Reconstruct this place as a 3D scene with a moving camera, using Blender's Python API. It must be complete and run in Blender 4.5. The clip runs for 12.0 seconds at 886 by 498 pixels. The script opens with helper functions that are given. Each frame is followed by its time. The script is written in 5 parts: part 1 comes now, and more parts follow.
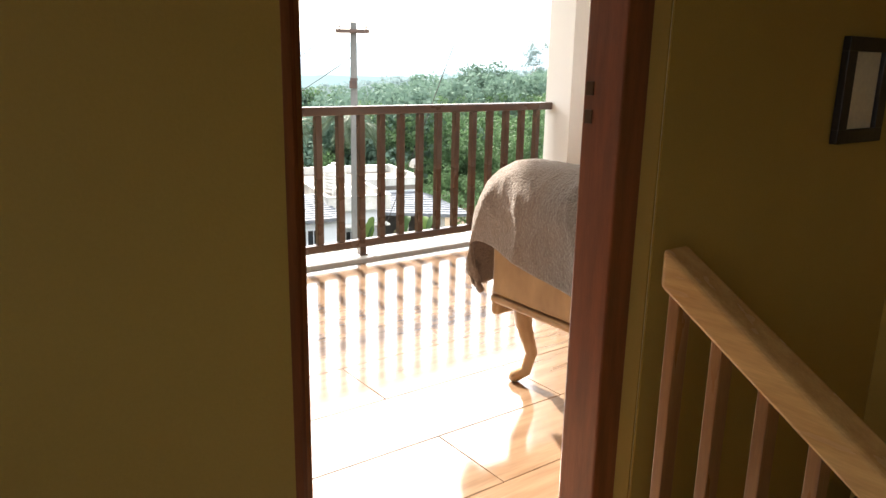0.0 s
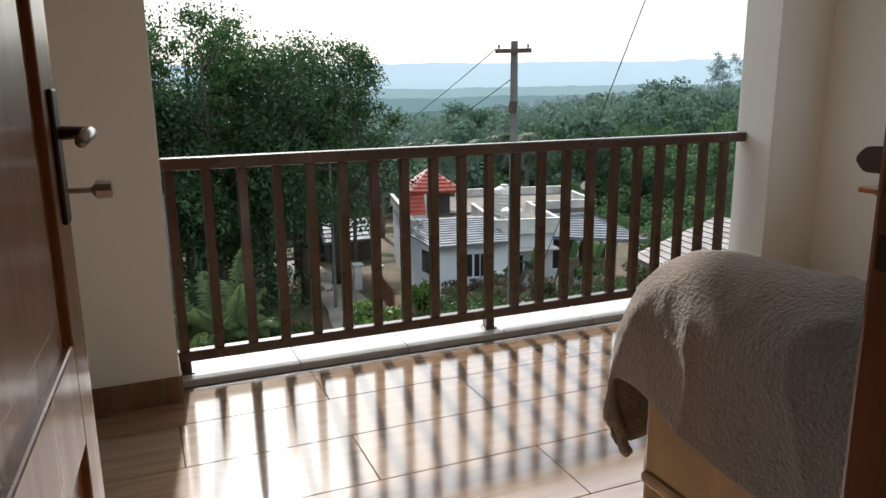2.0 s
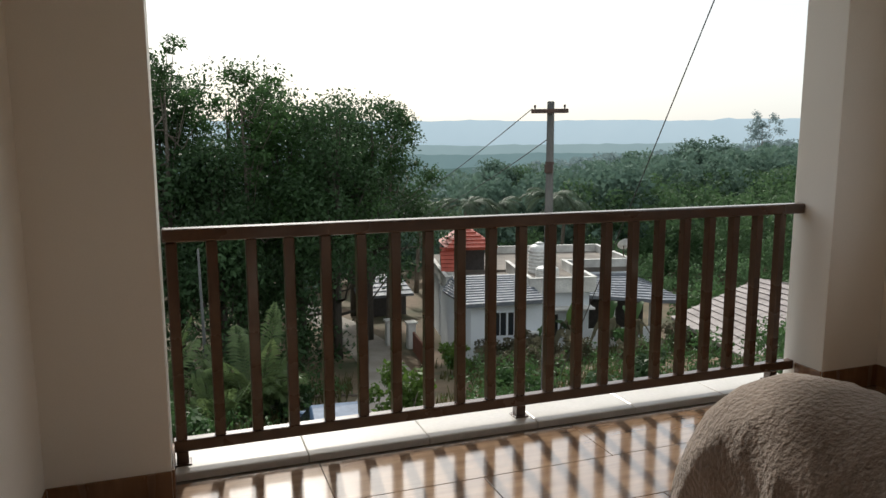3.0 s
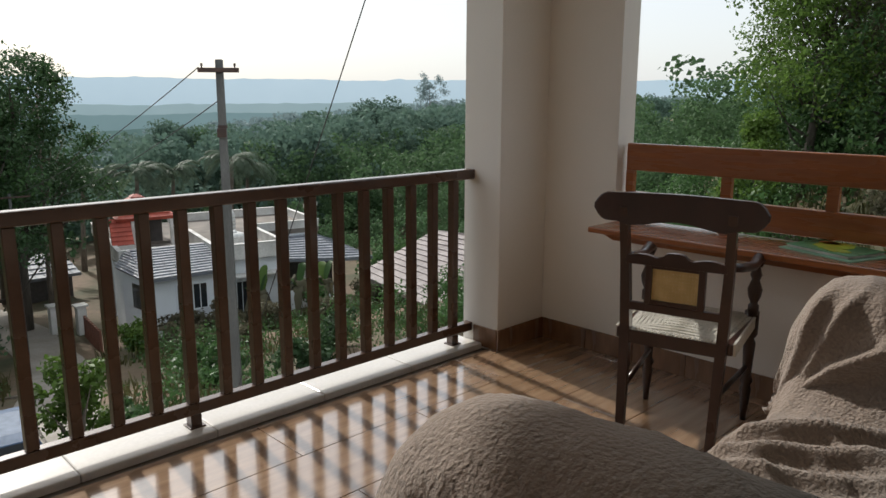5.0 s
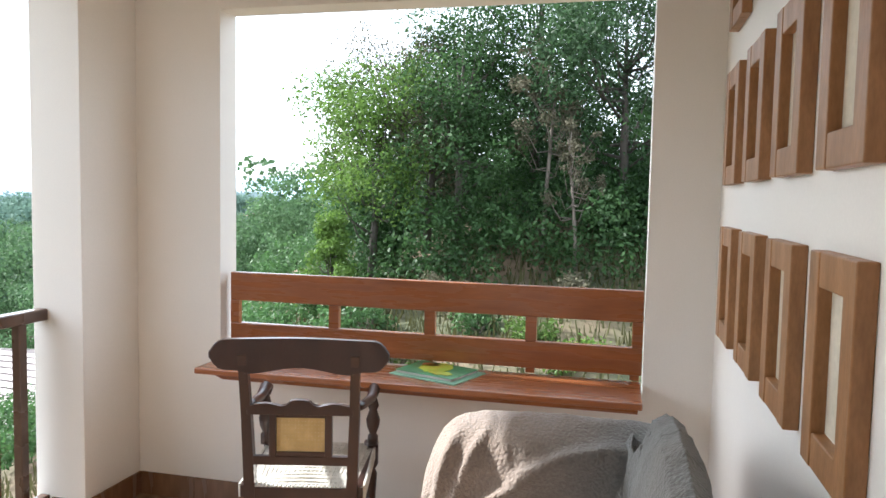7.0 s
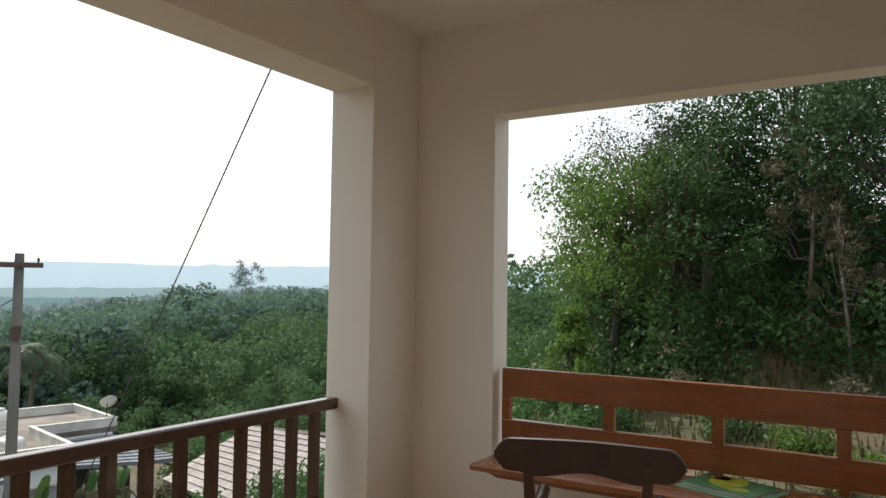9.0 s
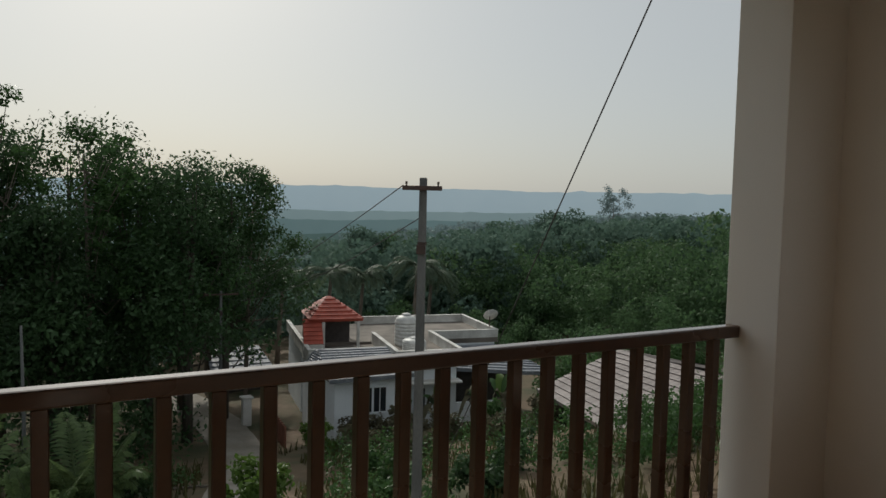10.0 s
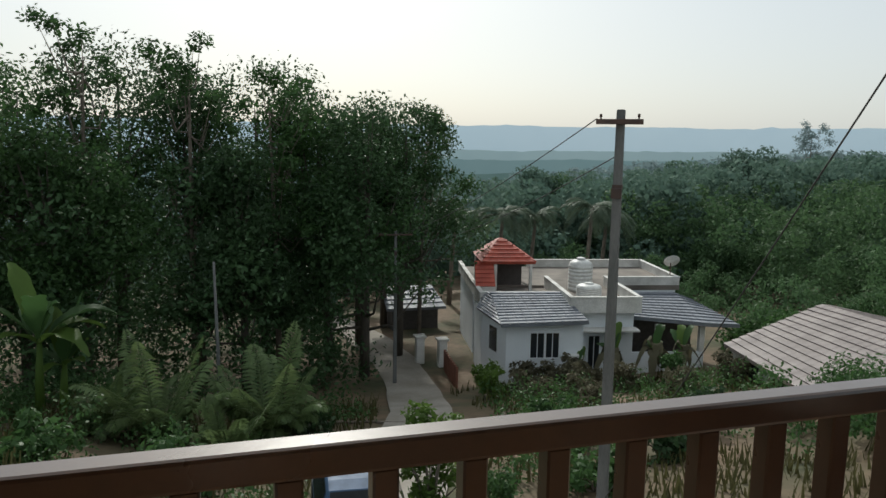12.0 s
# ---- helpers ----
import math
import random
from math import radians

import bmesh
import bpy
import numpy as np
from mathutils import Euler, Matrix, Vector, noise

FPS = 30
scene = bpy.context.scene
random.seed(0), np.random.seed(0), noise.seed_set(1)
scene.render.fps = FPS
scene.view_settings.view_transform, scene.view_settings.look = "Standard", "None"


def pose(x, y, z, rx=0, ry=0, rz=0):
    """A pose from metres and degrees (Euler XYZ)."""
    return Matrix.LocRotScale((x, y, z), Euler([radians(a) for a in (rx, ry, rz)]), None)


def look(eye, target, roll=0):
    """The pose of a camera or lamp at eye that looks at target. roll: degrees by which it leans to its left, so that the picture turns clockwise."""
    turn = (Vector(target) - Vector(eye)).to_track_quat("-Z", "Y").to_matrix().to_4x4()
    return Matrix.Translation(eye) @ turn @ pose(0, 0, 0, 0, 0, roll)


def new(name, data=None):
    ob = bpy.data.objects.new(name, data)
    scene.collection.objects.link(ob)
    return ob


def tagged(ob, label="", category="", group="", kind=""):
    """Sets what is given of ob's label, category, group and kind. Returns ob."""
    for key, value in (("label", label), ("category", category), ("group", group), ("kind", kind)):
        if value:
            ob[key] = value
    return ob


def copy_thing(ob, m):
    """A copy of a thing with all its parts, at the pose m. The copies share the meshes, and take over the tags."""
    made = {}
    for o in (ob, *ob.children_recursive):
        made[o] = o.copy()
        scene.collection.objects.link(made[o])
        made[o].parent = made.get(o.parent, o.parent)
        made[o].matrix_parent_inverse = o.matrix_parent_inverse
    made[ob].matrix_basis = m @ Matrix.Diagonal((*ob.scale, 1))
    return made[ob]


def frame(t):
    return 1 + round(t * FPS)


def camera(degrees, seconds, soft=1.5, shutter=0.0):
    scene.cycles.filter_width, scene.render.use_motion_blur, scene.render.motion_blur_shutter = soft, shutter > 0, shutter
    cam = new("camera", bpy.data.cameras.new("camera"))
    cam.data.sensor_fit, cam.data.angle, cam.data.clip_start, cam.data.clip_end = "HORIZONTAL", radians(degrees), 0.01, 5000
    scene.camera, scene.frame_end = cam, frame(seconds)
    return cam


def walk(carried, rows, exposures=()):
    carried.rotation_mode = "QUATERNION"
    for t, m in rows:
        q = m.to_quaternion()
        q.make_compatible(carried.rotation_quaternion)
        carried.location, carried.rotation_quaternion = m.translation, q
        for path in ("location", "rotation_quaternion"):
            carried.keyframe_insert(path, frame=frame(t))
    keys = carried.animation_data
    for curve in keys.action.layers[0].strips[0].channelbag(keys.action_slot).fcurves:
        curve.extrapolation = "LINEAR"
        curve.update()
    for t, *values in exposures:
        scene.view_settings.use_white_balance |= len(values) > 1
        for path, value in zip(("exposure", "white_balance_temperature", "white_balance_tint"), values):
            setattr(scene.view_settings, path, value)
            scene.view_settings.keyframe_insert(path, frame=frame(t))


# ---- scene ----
cam = camera(62.2, 12.0)
PATH = [
    (0, (-4.064, -4.192, 1.276), (-2.916, -2.63, 0.785), 1.1),
    (0.5, (-3.856, -3.95, 1.297), (-2.77, -2.335, 0.835), 0.3),
    (1, (-3.624, -3.752, 1.301), (-2.669, -2.052, 0.857), -0.8),
    (1.5, (-3.468, -3.572, 1.303), (-2.615, -1.819, 0.853), -0.5),
    (2, (-3.333, -3.389, 1.306), (-2.585, -1.588, 0.862), -0.6),
    (2.5, (-3.204, -3.19, 1.316), (-2.549, -1.335, 0.956), -0.7),
    (2.7, (-3.178, -3.138, 1.336), (-2.532, -1.272, 1.02), -0.5),
    (4.3, (-3.167, -3.026, 1.363), (-2.133, -1.343, 1.047), 1.2),
    (4.5, (-3.116, -2.95, 1.37), (-2.0, -1.326, 1.028), 0.5),
    (5, (-2.938, -2.825, 1.379), (-1.573, -1.419, 0.977), 0.2),
    (5.5, (-2.964, -2.748, 1.35), (-1.253, -1.793, 0.95), 1.0),
    (6, (-2.889, -2.666, 1.387), (-1.017, -2.078, 0.998), 1.0),
    (6.5, (-2.854, -2.611, 1.449), (-0.926, -2.151, 1.179), 1.5),
    (7, (-2.815, -2.59, 1.539), (-0.876, -2.119, 1.4), 1.1),
    (7.2, (-2.805, -2.582, 1.564), (-0.867, -2.094, 1.485), 1.1),
    (8.8, (-2.81, -2.414, 1.552), (-1.031, -1.518, 1.726), 1.0),
    (9, (-2.829, -2.4, 1.551), (-1.132, -1.346, 1.653), 0.8),
    (9.5, (-2.841, -2.326, 1.536), (-1.449, -0.891, 1.499), 1.4),
    (10, (-2.802, -2.195, 1.5), (-1.796, -0.471, 1.384), 1.4),
    (10.5, (-2.775, -1.915, 1.492), (-2.043, -0.064, 1.318), 1.2),
    (11, (-2.705, -1.666, 1.467), (-2.123, 0.232, 1.242), 0.8),
    (11.5, (-2.599, -1.42, 1.47), (-2.03, 0.476, 1.202), 1.3),
    (12, (-2.538, -1.135, 1.466), (-1.955, 0.754, 1.18), 0.9),
]
walk(cam, [(t, look(eye, target, roll)) for t, eye, target, roll in PATH],
     exposures=[(0.0, 1.95, 6700, 10), (0.6, 1.65, 6500, 10), (1.0, 1.0, 6150, 8), (1.5, 0.42, 6050, 7), (2.2, 0.28, 6150, 7), (2.7, 0.05, 6400, 7),
                (4.3, -0.3, 6300, 7), (5.0, -0.1, 6300, 8), (5.5, 0.64, 6050, 8), (6.0, 1.48, 5850, 8), (6.6, 1.75, 5800, 8), (7.2, 1.64, 5800, 8),
                (8.8, 0.6, 6400, 8), (9.1, 0.05, 6500, 7), (9.5, -0.68, 6450, 6), (10.0, -1.06, 6450, 5), (11.0, -1.0, 6250, 4), (12.0, -0.55, 6250, 4)])

# ---- daylight: hazy late sun out over the valley ----
SUN_AZ, SUN_EL = 7.0, 36.0          # degrees right of +y, above the horizon
world = bpy.data.worlds.new("hazy_sky")
scene.world = world
world.use_nodes = True
wn, wl = world.node_tree.nodes, world.node_tree.links
wn.clear()
sky = wn.new("ShaderNodeTexSky")
sky.sky_type = "NISHITA"
sky.sun_disc = False
sky.sun_elevation, sky.sun_rotation = radians(SUN_EL), radians(SUN_AZ)
sky.air_density, sky.dust_density, sky.ozone_density = 0.9, 3.0, 2.0
bg_sky = wn.new("ShaderNodeBackground")
bg_sky.inputs["Strength"].default_value = 0.05
bg_haze = wn.new("ShaderNodeBackground")
bg_haze.inputs["Color"].default_value = (0.955, 0.965, 0.955, 1)
bg_haze.inputs["Strength"].default_value = 0.80
add = wn.new("ShaderNodeAddShader")
wout = wn.new("ShaderNodeOutputWorld")
wl.new(sky.outputs[0], bg_sky.inputs["Color"])
wl.new(bg_sky.outputs[0], add.inputs[0])
wl.new(bg_haze.outputs[0], add.inputs[1])
wl.new(add.outputs[0], wout.inputs["Surface"])

sun_data = bpy.data.lights.new("sun", "SUN")
sun_data.energy, sun_data.angle, sun_data.color = 4.0, radians(1.5), (1.0, 0.94, 0.86)
sun = new("sun", sun_data)
sun.matrix_world = look((0, 0, 0), (-math.sin(radians(SUN_AZ)) * math.cos(radians(SUN_EL)),
                                    -math.cos(radians(SUN_AZ)) * math.cos(radians(SUN_EL)), -math.sin(radians(SUN_EL))))


# ---- materials ----
def material(name, base, rough=0.6, base2=None, scale=6.0, stretch=(1, 1, 1), bump=0.1, bump_scale=60.0, metal=0.0,
             coat=0.0, spot=0.0, rand=0.0, sheen=0.0, rough_var=0.1, translucent=0.0, detail=6.0):
    """Two colours mixed by coarse noise, fine grain bump, rougher and smoother patches; rand: difference from piece to piece."""
    m = bpy.data.materials.new(name)
    m.use_nodes = True
    n, l = m.node_tree.nodes, m.node_tree.links
    bsdf = n["Principled BSDF"]
    tex = n.new("ShaderNodeTexCoord")
    mp = n.new("ShaderNodeMapping")
    mp.inputs["Scale"].default_value = stretch
    l.new(tex.outputs["Object"], mp.inputs["Vector"])
    big = n.new("ShaderNodeTexNoise")
    big.inputs["Scale"].default_value, big.inputs["Detail"].default_value = scale, detail
    l.new(mp.outputs[0], big.inputs["Vector"])
    fine = n.new("ShaderNodeTexNoise")
    fine.inputs["Scale"].default_value, fine.inputs["Detail"].default_value = bump_scale, 4
    l.new(mp.outputs[0], fine.inputs["Vector"])
    base2 = base2 or tuple(c * 0.75 for c in base)
    ramp = n.new("ShaderNodeMapRange")
    ramp.inputs["From Min"].default_value, ramp.inputs["From Max"].default_value = 0.33, 0.67
    l.new(big.outputs["Fac"], ramp.inputs["Value"])
    mix = n.new("ShaderNodeMix")
    mix.data_type = "RGBA"
    mix.inputs["A"].default_value, mix.inputs["B"].default_value = (*base, 1), (*base2, 1)
    l.new(ramp.outputs[0], mix.inputs["Factor"])
    col = mix.outputs["Result"]
    grain = n.new("ShaderNodeMix")
    grain.data_type, grain.blend_type = "RGBA", "MULTIPLY"
    grain.inputs["Factor"].default_value = 0.25 + spot
    l.new(col, grain.inputs["A"])
    gr = n.new("ShaderNodeMapRange")
    gr.inputs["From Min"].default_value, gr.inputs["From Max"].default_value = 0.3, 0.7
    gr.inputs["To Min"].default_value, gr.inputs["To Max"].default_value = 0.6, 1.15
    l.new(fine.outputs["Fac"], gr.inputs["Value"])
    cmb = n.new("ShaderNodeCombineColor")
    for i in range(3):
        l.new(gr.outputs[0], cmb.inputs[i])
    l.new(cmb.outputs[0], grain.inputs["B"])
    col = grain.outputs["Result"]
    if rand:
        info = n.new("ShaderNodeObjectInfo")
        geo = n.new("ShaderNodeNewGeometry")
        sm = n.new("ShaderNodeMath")
        sm.operation = "ADD"
        l.new(info.outputs["Random"], sm.inputs[0])
        l.new(geo.outputs["Random Per Island"], sm.inputs[1])
        rr = n.new("ShaderNodeMapRange")
        rr.inputs["From Max"].default_value = 2.0
        rr.inputs["To Min"].default_value, rr.inputs["To Max"].default_value = 1 - rand, 1 + rand
        l.new(sm.outputs[0], rr.inputs["Value"])
        hsv = n.new("ShaderNodeHueSaturation")
        l.new(rr.outputs[0], hsv.inputs["Value"])
        l.new(col, hsv.inputs["Color"])
        col = hsv.outputs[0]
    l.new(col, bsdf.inputs["Base Color"])
    rv = n.new("ShaderNodeMapRange")
    rv.inputs["To Min"].default_value, rv.inputs["To Max"].default_value = max(rough - rough_var, 0.02), min(rough + rough_var, 1)
    l.new(big.outputs["Fac"], rv.inputs["Value"])
    l.new(rv.outputs[0], bsdf.inputs["Roughness"])
    bsdf.inputs["Metallic"].default_value = metal
    bsdf.inputs["Coat Weight"].default_value = coat
    bsdf.inputs["Coat Roughness"].default_value = 0.12
    bsdf.inputs["Sheen Weight"].default_value = sheen
    if bump:
        b = n.new("ShaderNodeBump")
        b.inputs["Strength"].default_value, b.inputs["Distance"].default_value = bump, 0.01
        l.new(fine.outputs["Fac"], b.inputs["Height"])
        l.new(b.outputs[0], bsdf.inputs["Normal"])
    if translucent:
        tr = n.new("ShaderNodeBsdfTranslucent")
        l.new(col, tr.inputs["Color"])
        ms = n.new("ShaderNodeMixShader")
        ms.inputs[0].default_value = translucent
        l.new(bsdf.outputs[0], ms.inputs[1])
        l.new(tr.outputs[0], ms.inputs[2])
        l.new(ms.outputs[0], n["Material Output"].inputs["Surface"])
    return m


def painted_haze_mat(name, colour, colour2, glow, scale):
    """Far wooded ridge: a plain backdrop with haze put into its colour and a faint glow."""
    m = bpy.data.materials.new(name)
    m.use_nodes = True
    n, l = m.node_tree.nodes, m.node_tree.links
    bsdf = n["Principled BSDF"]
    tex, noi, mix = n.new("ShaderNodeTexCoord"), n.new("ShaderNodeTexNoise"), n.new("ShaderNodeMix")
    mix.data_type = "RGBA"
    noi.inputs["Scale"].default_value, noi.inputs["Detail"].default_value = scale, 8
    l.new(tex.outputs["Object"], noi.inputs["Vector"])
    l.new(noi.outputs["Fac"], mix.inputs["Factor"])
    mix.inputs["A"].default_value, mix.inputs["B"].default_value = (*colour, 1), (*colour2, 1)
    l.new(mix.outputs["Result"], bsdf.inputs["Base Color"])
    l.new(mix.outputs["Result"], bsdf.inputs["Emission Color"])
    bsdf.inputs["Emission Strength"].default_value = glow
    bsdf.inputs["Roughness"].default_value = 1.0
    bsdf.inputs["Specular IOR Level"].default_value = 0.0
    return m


M = {}
M["wall"] = material("cream_wall_paint", (0.87, 0.84, 0.79), 0.55, (0.84, 0.805, 0.745), 0.8, bump=0.05, bump_scale=180, spot=-0.18)
M["wall_in"] = material("tan_wall_paint", (0.44, 0.30, 0.070), 0.6, (0.39, 0.265, 0.06), 1.2, bump=0.06, bump_scale=150, spot=-0.18)
M["ceiling"] = material("ceiling_paint", (0.82, 0.80, 0.76), 0.7, (0.79, 0.765, 0.72), 0.7, bump=0.04, bump_scale=120, spot=-0.18)
M["tile"] = material("wood_look_tile", (0.42, 0.28, 0.175), 0.09, (0.27, 0.16, 0.093), 2.2, (1.0, 9, 1), 0.03, 9, rough_var=0.04, rand=0.08, spot=0.2, coat=1.0)
M["tile"].node_tree.nodes["Principled BSDF"].inputs["Specular IOR Level"].default_value = 0.8
M["tile"].node_tree.nodes["Principled BSDF"].inputs["Coat IOR"].default_value = 2.1
M["skirt"] = material("wood_look_skirting_tile", (0.27, 0.15, 0.085), 0.25, (0.18, 0.095, 0.05), 3, (6, 6, 1), 0.03, 12, rand=0.12, spot=0.2)
M["grout"] = material("grout", (0.13, 0.10, 0.075), 0.9, bump_scale=200)
M["sill"] = material("white_sill_tile", (0.76, 0.73, 0.69), 0.2, (0.70, 0.67, 0.62), 3, bump=0.02, rough_var=0.06, spot=-0.1, rand=0.04)
M["railwood"] = material("brown_painted_rail", (0.095, 0.048, 0.028), 0.28, (0.07, 0.036, 0.022), 3, (1, 1, 1), 0.03, 50, coat=0.6, rough_var=0.06)
M["frame"] = material("dark_door_frame_wood", (0.25, 0.078, 0.028), 0.35, (0.16, 0.05, 0.018), 4, (9, 9, 1), 0.08, 30, coat=0.2)
M["door"] = material("varnished_door_wood", (0.36, 0.15, 0.06), 0.3, (0.24, 0.09, 0.035), 3, (8, 8, 0.8), 0.06, 25, coat=0.3)
M["bench"] = material("varnished_red_brown_wood", (0.38, 0.135, 0.045), 0.28, (0.25, 0.08, 0.026), 2.5, (9, 0.9, 9), 0.05, 20, coat=0.35, spot=0.15)
M["chair"] = material("dark_chair_wood", (0.045, 0.018, 0.012), 0.32, (0.028, 0.012, 0.008), 5, (2, 2, 1), 0.06, 60, coat=0.3)
M["cane"] = material("golden_woven_cane", (0.66, 0.50, 0.22), 0.6, (0.55, 0.40, 0.16), 30, bump=0.2, bump_scale=300)
M["cord"] = material("white_woven_cord", (0.72, 0.69, 0.62), 0.8, (0.60, 0.57, 0.50), 40, bump=0.3, bump_scale=250)
M["picframe"] = material("oak_picture_frame", (0.40, 0.20, 0.08), 0.42, (0.28, 0.135, 0.052), 4, (4, 4, 1.2), 0.08, 40, spot=0.15)
M["picboard"] = material("pale_backing_board", (0.66, 0.60, 0.48), 0.7, (0.60, 0.54, 0.42), 5)
M["blanket"] = material("grey_brown_fleece", (0.275, 0.212, 0.168), 0.95, (0.150, 0.155, 0.148), 1.4, bump=1.0, bump_scale=110, sheen=0.3, spot=0.25)
# brown over the seat and the arms' fronts, grey towards the back
bn, bl = M["blanket"].node_tree.nodes, M["blanket"].node_tree.links
b_mix = next(x for x in bn if x.type == "MIX" and x.blend_type == "MIX")
b_noise = b_mix.inputs["Factor"].links[0].from_socket
b_co, b_xyz, b_sum, b_map = bn.new("ShaderNodeTexCoord"), bn.new("ShaderNodeSeparateXYZ"), bn.new("ShaderNodeMath"), bn.new("ShaderNodeMapRange")
b_sum.operation = "MULTIPLY_ADD"
b_sum.inputs[1].default_value = -0.22
bl.new(b_co.outputs["Object"], b_xyz.inputs[0])
bl.new(b_noise, b_sum.inputs[0])
bl.new(b_xyz.outputs["Y"], b_sum.inputs[2])
b_map.inputs["From Min"].default_value, b_map.inputs["From Max"].default_value = 0.06, -0.34
bl.new(b_sum.outputs[0], b_map.inputs["Value"])
bl.new(b_map.outputs[0], b_mix.inputs["Factor"])
M["sofawood"] = material("carved_sofa_wood", (0.44, 0.27, 0.12), 0.35, (0.30, 0.17, 0.07), 5, (2, 2, 1), 0.08, 40, coat=0.25)
M["handrail"] = material("varnished_handrail", (0.74, 0.46, 0.18), 0.25, (0.58, 0.33, 0.12), 4, (8, 0.7, 8), 0.04, 30, coat=0.4)
M["railbar"] = material("stained_stair_baluster", (0.34, 0.17, 0.065), 0.3, (0.24, 0.11, 0.04), 4, (8, 8, 0.8), 0.05, 30, coat=0.3)
M["blackframe"] = material("black_picture_frame", (0.02, 0.016, 0.014), 0.4)
M["mirror_pic"] = material("pale_picture_print", (0.78, 0.72, 0.55), 0.4, (0.72, 0.66, 0.5), 4)
M["brass"] = material("antique_brass", (0.10, 0.07, 0.045), 0.35, metal=0.9, bump=0.02)
M["steel"] = material("brushed_steel", (0.55, 0.53, 0.50), 0.3, metal=1.0, bump=0.02)
M["bookgreen"] = material("green_book_cover", (0.10, 0.36, 0.16), 0.3, (0.06, 0.26, 0.12), 8)
M["bookmint"] = material("mint_board", (0.32, 0.62, 0.46), 0.4, (0.28, 0.55, 0.40), 8)
M["bookyellow"] = material("yellow_print", (0.62, 0.55, 0.05), 0.35, (0.40, 0.60, 0.06), 14)
M["bookred"] = material("red_print", (0.60, 0.12, 0.05), 0.35, (0.66, 0.30, 0.06), 14)
M["paper"] = material("paper", (0.75, 0.73, 0.68), 0.8)
# outdoors
M["soil"] = material("red_soil", (0.17, 0.112, 0.07), 0.95, (0.06, 0.066, 0.03), 0.35, bump=0.6, bump_scale=3, spot=0.3)
M["road"] = material("concrete_lane", (0.34, 0.31, 0.27), 0.9, (0.24, 0.215, 0.18), 0.8, bump=0.2, bump_scale=12, spot=0.1)
M["housewall"] = material("pale_blue_house_paint", (0.82, 0.86, 0.90), 0.8, (0.74, 0.78, 0.82), 0.7, bump=0.1, bump_scale=30)
M["parapet"] = material("weathered_white_parapet", (0.78, 0.77, 0.74), 0.85, (0.52, 0.51, 0.48), 1.2, bump=0.1, bump_scale=20, spot=0.2)
M["terrace"] = material("stained_roof_slab", (0.24, 0.21, 0.18), 0.9, (0.13, 0.115, 0.10), 0.8, bump=0.2, bump_scale=12)
M["sheet"] = material("grey_blue_roof_tile", (0.22, 0.24, 0.275), 0.6, (0.15, 0.165, 0.195), 1.5, rand=0.08, bump=0.1, bump_scale=20)
M["redtile"] = material("red_roof_tile", (0.52, 0.10, 0.06), 0.55, (0.38, 0.07, 0.045), 2, rand=0.15, bump=0.1, bump_scale=20)
M["brownroof"] = material("grey_brown_roof_tile", (0.36, 0.315, 0.30), 0.7, (0.27, 0.235, 0.225), 1.2, rand=0.08, bump=0.1, bump_scale=20)
M["tank"] = material("white_plastic_tank", (0.72, 0.72, 0.70), 0.5, bump=0.02)
M["darkglass"] = material("dark_window_glass", (0.03, 0.035, 0.04), 0.08, rough_var=0.04, bump=0)
# dark base colour stands in for the shade under roofs and in openings
M["shade"] = material("shade_dark_surface", (0.10, 0.09, 0.085), 0.9)
M["pole"] = material("weathered_concrete_pole", (0.165, 0.17, 0.168), 0.85, (0.10, 0.105, 0.105), 2, (3, 3, 0.6), 0.3, 25, spot=0.2)
M["wire"] = material("cable", (0.03, 0.03, 0.032), 0.6, bump=0)
M["iron"] = material("rusty_iron", (0.10, 0.06, 0.045), 0.7, (0.06, 0.04, 0.035), 6)
M["rust"] = material("rust_painted_gate", (0.24, 0.095, 0.06), 0.7, (0.17, 0.07, 0.045), 3)
M["bark"] = material("grey_bark", (0.22, 0.185, 0.15), 0.9, (0.12, 0.10, 0.08), 3, (3, 3, 0.7), 0.6, 20, spot=0.2)
# darker copy of the bark: shade within the crowns put into its colour
M["bark_dark"] = material("shade_dark_bark", (0.10, 0.085, 0.068), 0.9, (0.06, 0.052, 0.042), 3, (3, 3, 0.7), 0.6, 20, spot=0.2)
M["leaf_dark"] = material("dark_leaf", (0.062, 0.118, 0.048), 0.5, (0.036, 0.074, 0.030), 0.4, rand=0.45, bump=0, translucent=0.35)
M["leaf_mid"] = material("mid_green_leaf", (0.07, 0.14, 0.045), 0.5, (0.05, 0.105, 0.035), 0.4, rand=0.45, bump=0, translucent=0.4)
M["leaf_lime"] = material("lime_leaf", (0.12, 0.20, 0.042), 0.5, (0.085, 0.15, 0.03), 0.5, rand=0.35, bump=0, translucent=0.45)
M["leaf_dry"] = material("dry_leaf", (0.135, 0.125, 0.08), 0.8, (0.095, 0.088, 0.055), 0.5, rand=0.35, bump=0, translucent=0.3)
M["leaf_fern"] = material("glossy_frond_leaf", (0.15, 0.21, 0.085), 0.35, (0.09, 0.14, 0.055), 0.4, rand=0.4, bump=0, translucent=0.35)
M["drygrass"] = material("dry_grass", (0.095, 0.092, 0.038), 0.8, (0.065, 0.066, 0.025), 0.5, rand=0.4, bump=0, translucent=0.3)
# palm leaf greyed by haze put into its colour
M["leaf_palm"] = material("haze_tinted_palm_leaf", (0.115, 0.155, 0.10), 0.6, (0.08, 0.115, 0.075), 0.5, rand=0.3, bump=0, translucent=0.35)
